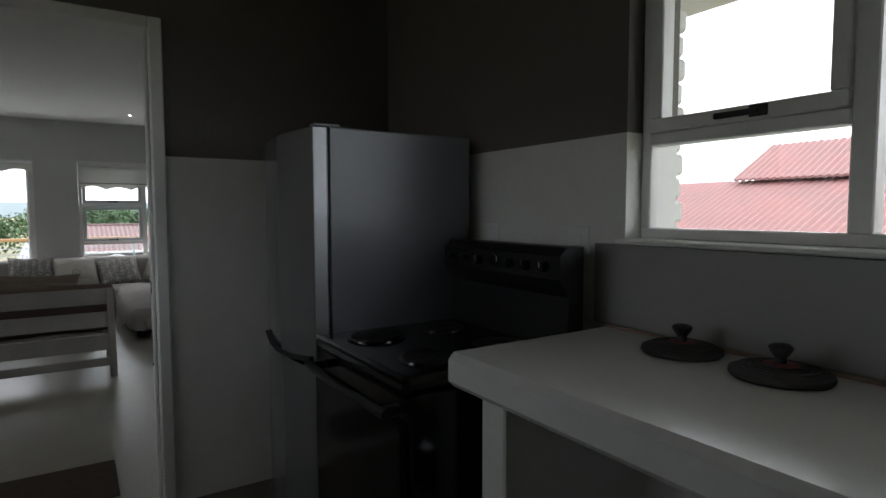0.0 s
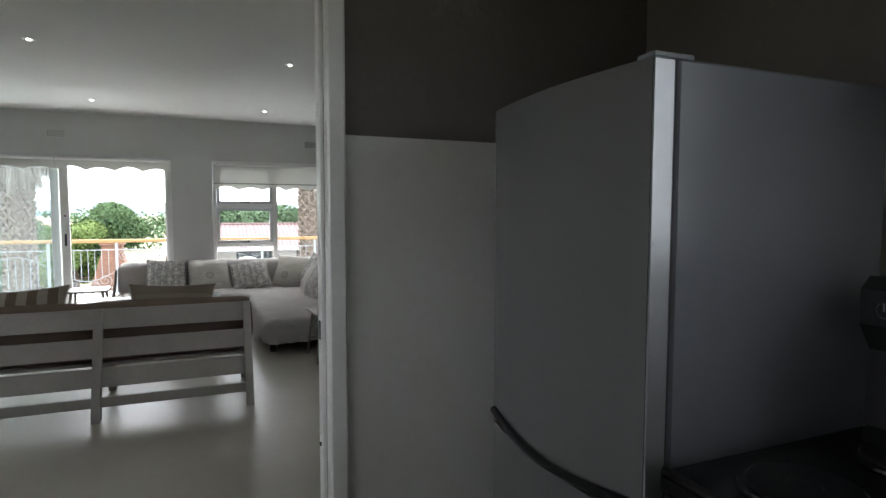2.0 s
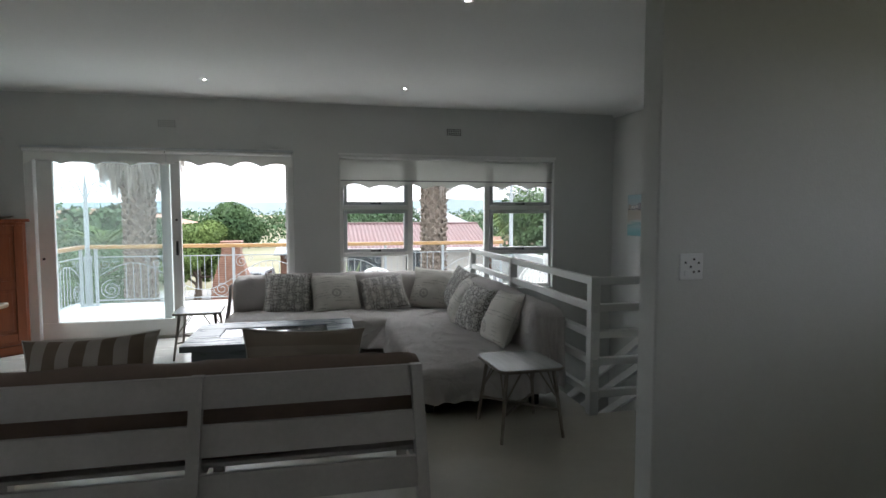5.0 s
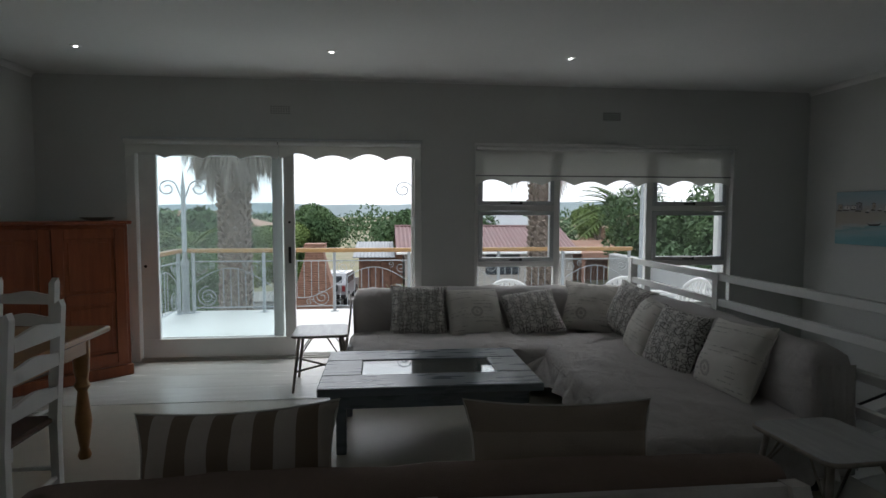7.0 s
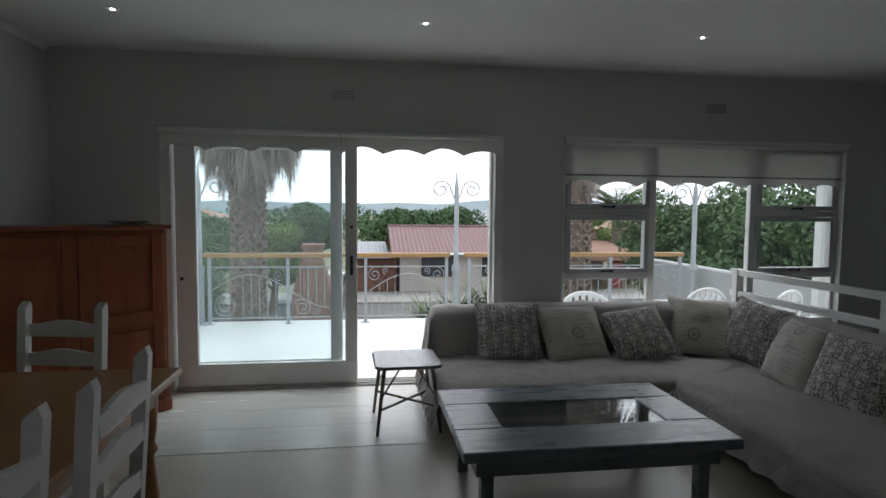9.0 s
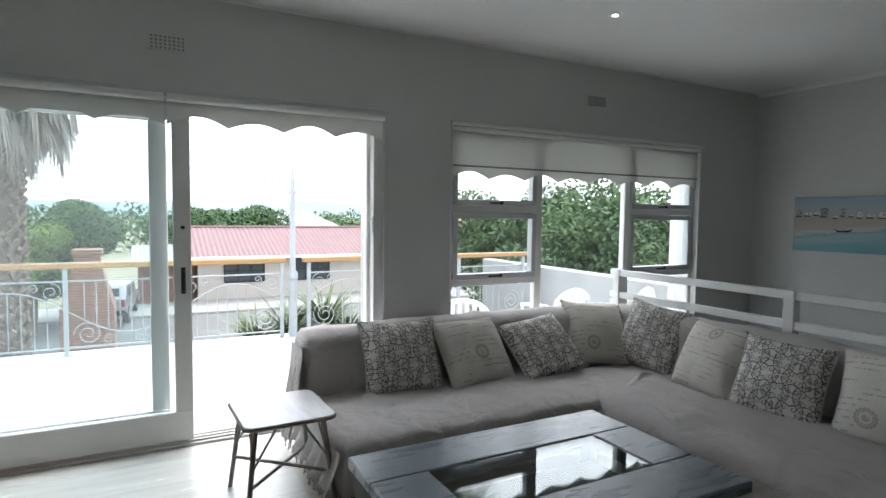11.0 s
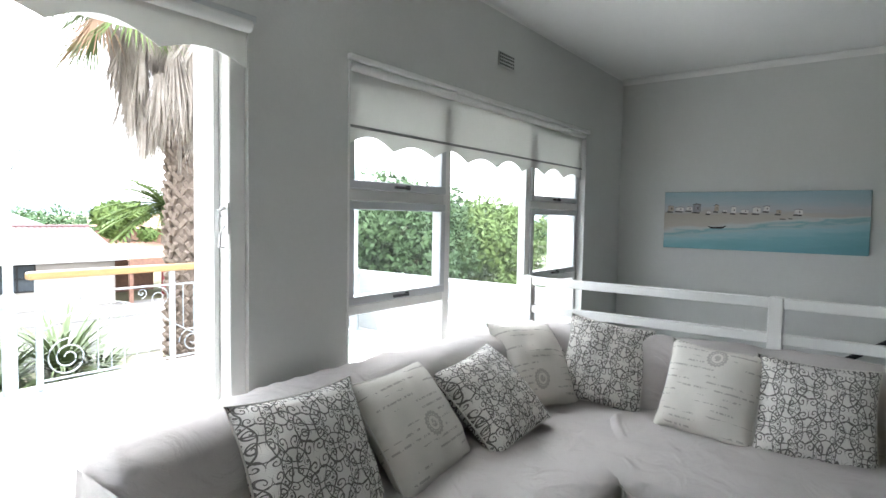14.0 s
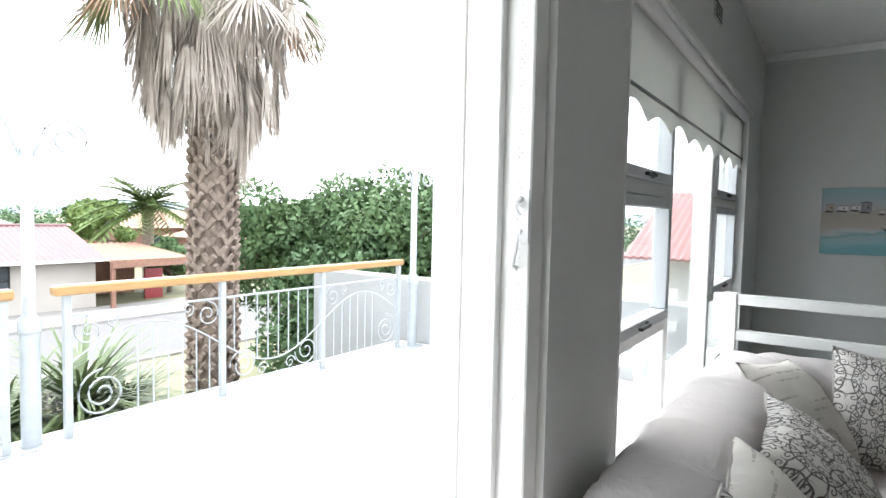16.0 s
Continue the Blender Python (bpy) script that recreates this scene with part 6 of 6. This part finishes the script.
for s in (-1, 1):
    part("tail_light", MB().box(s * 0.72 - 0.07, -0.02, 0.75, s * 0.72 + 0.07, 0.05, 1.02, b=0.01), M["red"], car)
    for y in (0.75, 3.25):
        wh = part("wheel", MB().lathe([(0.34, -0.1), (0.36, -0.05), (0.36, 0.05), (0.34, 0.1)], 20, pose(s * 0.74, y, 0.36, 0, 90, 0)), M["tyre"], car, "", 40)
        part("rim", MB().lathe([(0.20, -0.11), (0.20, 0.11)], 14, pose(s * 0.74, y, 0.36, 0, 90, 0)), M["chrome"], wh)


# ---- plants ----
def leaves(centres, count, size, seed, squash=0.8):
    """A crown of many small leaf blades scattered through uneven clumps."""
    r = np.random.RandomState(seed)
    c = np.array(centres)
    pick = r.choice(len(c), count, p=c[:, 3] ** 2 / (c[:, 3] ** 2).sum())
    d = r.normal(size=(count, 3))
    d /= np.linalg.norm(d, axis=1)[:, None]
    rad = c[pick, 3] * (0.55 + 0.5 * r.rand(count) ** 0.5)
    p = c[pick, :3] + d * rad[:, None] * np.array([1, 1, squash])
    a = r.normal(size=(count, 3))
    a /= np.linalg.norm(a, axis=1)[:, None]
    b = np.cross(a, d + 0.3 * r.normal(size=(count, 3)))
    b /= np.linalg.norm(b, axis=1)[:, None] + 1e-6
    s = size * (0.6 + 0.8 * r.rand(count))[:, None]
    v = np.stack([p - a * s, p + b * s * 0.5, p + a * s, p - b * s * 0.5], 1).reshape(-1, 3)
    mb = MB()
    mb.v = v.tolist()
    mb.f = [(4 * i, 4 * i + 1, 4 * i + 2, 4 * i + 3) for i in range(count)]
    return mb


def tree(x, y, base, top, rad, seed, material, label, count=2600, size=0.16, clumps=12):
    r = random.Random(seed)
    t = thing("tree", label, "tree", pose(x, y, base))
    h = top - base
    part("trunk", MB().tube([(0, 0, 0), (0.1, 0.05, h * 0.3), (0.05, -0.1, h * 0.6)], 0.05 * h, 8, True, 0.02 * h), M["trunk"], t)
    cs = []
    for k in range(clumps):
        a, q = r.uniform(0, 6.28), rad * math.sqrt(r.random()) * 0.75
        rr = rad * r.uniform(0.28, 0.48)
        z = h - rr * 0.8 - (h * 0.55) * (r.random() * (0.4 + 0.6 * q / rad))
        cs.append((q * math.cos(a), q * math.sin(a), z, rr))
        part("limb", MB().tube([(0.05, 0, h * r.uniform(0.25, 0.45)), (q * math.cos(a) * 0.5, q * math.sin(a) * 0.5, z * 0.8), (q * math.cos(a), q * math.sin(a), z)], 0.018 * h, 5, True, 0.006 * h), M["trunk"], t)
    part("crown", leaves(cs, count, size, seed), material, t, "", 0, False)
    return t


tree(8.7, 21.0, GZ, 2.4, 2.3, 1, M["leaf"], "dense green garden tree beyond the parapet", 26000, 0.075, 22)
tree(9.4, 18.9, GZ, 2.6, 3.0, 2, M["leaf"], "tall dense green tree beyond the parapet", 30000, 0.075, 24)
tree(12.4, 17.6, GZ, 2.3, 2.6, 3, M["leafy"], "light green tree beyond the parapet", 22000, 0.075, 20)
tree(7.6, 17.6, GZ, 0.8, 2.0, 4, M["leafd"], "low dark green shrub tree", 14000, 0.07, 16)
tree(11.5, 21.5, GZ, 2.0, 2.8, 14, M["leafd"], "dark green tree behind the garden", 14000, 0.09, 14)
tree(-4.9, 31.0, GZ, 1.0, 1.7, 5, M["leafy"], "yellow-green rounded street tree", 26000, 0.065, 16)
tree(-3.7, 34.0, GZ, 1.9, 2.0, 6, M["leaf"], "broad green tree behind the street", 26000, 0.085, 16)
tree(2.6, 55, GZ, 1.8, 3.4, 7, M["leafd"], "dark green tree behind the houses", 9000, 0.17, 14)
tree(6.5, 58, GZ, 2.2, 4.2, 8, M["leafd"], "dark green broad tree behind the red roof", 10000, 0.17, 14)
tree(-11, 40, GZ, 1.2, 4.0, 9, M["leafd"], "dark green tree beside the street", 24000, 0.085, 14)
tree(-8.0, 26, GZ, 0.2, 3.0, 10, M["leaf"], "green garden shrub below the balcony", 26000, 0.06, 14)
tree(19.0, 54, GZ, 2.2, 2.4, 12, M["leafy"], "light green tree beside the date palm", 3000, 0.25, 9)
tree(15.7, 39.5, GZ, 0.1, 1.6, 13, M["leaf"], "green shrub beside the carport", 3500, 0.16, 9)
tree(-16, 55, GZ, 2.0, 5.0, 15, M["leafd"], "far dark green trees", 4000, 0.35, 12)
tree(34, 60, GZ, 2.5, 4.0, 16, M["leafd"], "far dark green tree", 3000, 0.35, 10)


def blade(mb, base, tip, width, droop, n=4):
    """One narrow leaf blade from base to tip with a sag."""
    b, t = Vector(base), Vector(tip)
    d = t - b
    side = d.cross(Vector((0, 0, 1)))
    side = side.normalized() if side.length > 1e-4 else Vector((1, 0, 0))
    v = []
    for k in range(n + 1):
        s = k / n
        p = b + d * s + Vector((0, 0, droop * (s - s * s) * 4))
        w = width * (1 - s) ** 0.6 * (0.6 + 0.8 * s if s < 0.5 else 1.0)
        v += [p - side * w, p + side * w]
    mb.add(v, [(2 * k, 2 * k + 1, 2 * k + 3, 2 * k + 2) for k in range(n)])


def fan_palm(x, y, skirt_low, skirt_top, seed, label, lean=0.0):
    """A tall fan palm: criss-cross boots on the trunk, a skirt of dead leaves, green fans above."""
    r = random.Random(seed)
    t = thing("fan_palm", label, "palm tree", pose(x, y, GZ), "balcony palms")
    lo, hi = skirt_low - GZ, skirt_top - GZ

    def axis(z):
        return Vector((lean * (z / hi) ** 2, 0, z))

    part("trunk", MB().tube([axis(hi * k / 10) for k in range(11)], 0.25, 14, True, 0.22), M["bark"], t, "", 60)
    boots = MB()
    rows = int((lo + 0.4) / 0.105)
    for k in range(rows):
        z = 0.2 + k * 0.105
        rad = 0.25 - 0.03 * z / hi
        for j in range(8):
            a = 2 * math.pi * (j + 0.5 * (k % 2)) / 8 + r.uniform(-0.08, 0.08)
            for s in (-1, 1):
                c, sn = math.cos(a), math.sin(a)
                m = Matrix.Translation(axis(z)) @ Matrix.Rotation(a, 4, "Z") @ Matrix.Translation((rad + 0.012, 0, 0)) @ Matrix.Rotation(radians(s * 38 + r.uniform(-6, 6)), 4, "X") @ Matrix.Rotation(radians(16 + r.uniform(-5, 12)), 4, "Y")
                boots.box(-0.018, -0.028, -0.02, 0.014 + r.uniform(0, 0.02), 0.028, 0.115 + r.uniform(-0.02, 0.03), b=0.006, m=m)
    ob = part("boot_cover", boots, M["bark"], t, "criss-cross stubs of old leaf bases", fix=False)
    tagged(ob, kind="stuff")
    sk = MB()
    for k in range(270):
        h = r.random() ** 0.8
        z = lo + 0.30 + (hi - lo - 0.1) * h
        a = r.uniform(0, 2 * math.pi)
        rad = 0.26 + (0.48 + 0.22 * h) * min(1.0, h / 0.25) ** 0.6 * r.random() ** 0.5
        lean_out, swing, ln = r.uniform(-0.08, 0.20), r.uniform(-0.10, 0.10), r.uniform(0.45, 1.0)
        for j in range(26):
            w = r.uniform(-1, 1)
            aa = a + 0.10 * w
            p = axis(z + r.uniform(-0.06, 0.06)) + Vector((rad * math.cos(aa), rad * math.sin(aa), 0))
            o, sd = lean_out + r.uniform(-0.05, 0.05), swing + 0.15 * w
            q = p + Vector((o * math.cos(a) - sd * math.sin(a), o * math.sin(a) + sd * math.cos(a), -ln * (1 - 0.35 * w * w) * r.uniform(0.75, 1.1)))
            blade(sk, p, q, r.uniform(0.006, 0.015), r.uniform(-0.05, 0.05), 3)
    tagged(part("dead_skirt", sk, M["dead"], t, "hanging skirt of dry brown leaves", fix=False), kind="stuff")
    crown = [(k * 2.399 + r.uniform(-0.2, 0.2), r.uniform(-0.15, 1.1), M["frond"], 1.15) for k in range(30)]
    crown += [(radians(-148), -0.42, M["leafy"], 1.15), (radians(-178), -0.45, M["rust"], 1.15), (radians(-214), -0.45, M["frond"], 1.25), (radians(-45), -0.6, M["rust"], 0.9), (radians(-30), -0.3, M["frond"], 1.25), (radians(-100), -0.5, M["dead"], 1.1), (radians(-70), -0.5, M["dead"], 1.1), (radians(60), -0.8, M["rust"], 0.9)]
    for a, up, mt, reach in crown:
        d = Vector((math.cos(a), math.sin(a), up)).normalized()
        b0 = axis(hi + 0.42)
        hub = b0 + d * reach * r.uniform(0.9, 1.1)
        fan = MB()
        fan.tube([b0, b0.lerp(hub, 0.5) + Vector((0, 0, 0.05)), hub], 0.018, 5, True, 0.010)
        side = d.cross(Vector((0, 0, 1))).normalized()
        for j in range(30):
            th = radians(-80 + 160 * j / 29)
            q = hub + (d * math.cos(th) + side * math.sin(th)) * r.uniform(0.60, 0.85) + Vector((0, 0, -0.32 * abs(math.sin(th)) - 0.15 - (0.15 if up < 0 else 0.0)))
            blade(fan, hub, q, 0.020, 0.05, 3)
        part("fan_leaf", fan, mt, t, "", fix=False)
    return t


fan_palm(3.02, 16.1, 2.15, 3.85, 3, "tall fan palm with dead leaf skirt beside the balcony")
fan_palm(-2.95, 15.7, 1.95, 3.7, 8, "tall fan palm with dead leaf skirt before the sliding door")


def feather_palm(x, y, z, size, seed, label, n=34):
    r = random.Random(seed)
    t = thing("date_palm", label, "palm tree", pose(x, y, GZ))
    h = z - GZ
    part("trunk", MB().tube([(0, 0, 0), (0, 0, h)], 0.05 * size + 0.12, 10), M["bark"], t)
    for k in range(n):
        a, up = k * 2.399, 1.3 - 1.7 * k / n
        d = Vector((math.cos(a), math.sin(a), up)).normalized()
        pts = [Vector((0, 0, h)) + d * size * s + Vector((0, 0, -0.40 * size * s * s)) for s in (0, 0.25, 0.5, 0.75, 1.0)]
        fr2 = MB()
        fr2.tube(pts, 0.012 * size, 4, True, 0.004 * size)
        for i in range(14):
            s = (i + 1.5) / 16
            p = Vector((0, 0, h)) + d * size * s + Vector((0, 0, -0.40 * size * s * s))
            sd = d.cross(Vector((0, 0, 1))).normalized()
            for w in (-1, 1):
                blade(fr2, p, p + (sd * w * 0.8 + d * 0.6).normalized() * size * 0.30 * (1 - 0.5 * s) + Vector((0, 0, -0.06 * size)), 0.024 * size, 0, 2)
        part("frond", fr2, M["leafy"], t, "", fix=False)
    return t


feather_palm(16.4, 43.0, 1.75, 4.0, 2, "distant date palm with arching green fronds", 52)
feather_palm(-9.0, 32.0, -0.2, 2.4, 4, "date palm with arching fronds beyond the balcony", 26)
yc = thing("yucca_shrub", "spiky green yucca clump below the balcony rail", "shrub", pose(1.05, 14.95, GZ))
r = random.Random(9)
for cx, cy, cz, ln in ((0, 0, 2.72, 1.05), (-0.5, 0.2, 2.55, 1.0), (0.45, 0.3, 2.45, 0.9), (-0.95, 0.1, 2.45, 0.95), (-0.2, -0.2, 2.3, 0.9)):
    part("stem", MB().tube([(cx * 0.5, cy, 0), (cx, cy, cz)], 0.07, 8), M["trunk"], yc)
    head = MB()
    for k in range(230):
        a, up = r.uniform(0, 6.28), r.uniform(-0.45, 1.3)
        d = Vector((math.cos(a), math.sin(a), up)).normalized() * ln * r.uniform(0.7, 1.05)
        blade(head, (cx, cy, cz), Vector((cx, cy, cz)) + d + Vector((0, 0, -0.12)), 0.022, 0.10, 4)
    part("leaf_rosette", head, M["frond"], yc, "", fix=False)

# distant woods and hills
wd = random.Random(31)
for dist, n, top in ((75, 60, 0.6), (105, 80, 1.4), (150, 90, 2.4), (230, 100, 3.4)):
    cl = []
    for k in range(n):
        a = math.radians(-70 + 150 * (k + wd.random()) / n)
        rr = dist * wd.uniform(0.025, 0.05)
        cl.append((dist * math.sin(a), dist * math.cos(a), top - rr * wd.uniform(0.7, 1.3), rr))
    tagged(part("far_woods", leaves(cl, 22000, dist * 0.0034, int(dist)), M["leafd"], None, "far belt of dark green trees", 0, False), category="woods", kind="stuff")

# far hills
hl = MB()
v, f = [], []
for i in range(121):
    a = math.radians(-75 + 170 * i / 120)
    h = 14 + 9 * noise.noise(Vector((i * 0.07, 2, 0))) + 3 * noise.noise(Vector((i * 0.3, 5, 0)))
    v += [(600 * math.sin(a), 600 * math.cos(a), GZ - 1), (600 * math.sin(a), 600 * math.cos(a), h * 0.75), (640 * math.sin(a), 640 * math.cos(a), GZ - 1)]
for i in range(120):
    f += [(3 * i, 3 * i + 3, 3 * i + 4, 3 * i + 1), (3 * i + 1, 3 * i + 4, 3 * i + 5, 3 * i + 2)]
structure("backdrop_hills", hl.add(v, f), M["hill"], "low hazy blue-grey hills on the horizon", "hills")
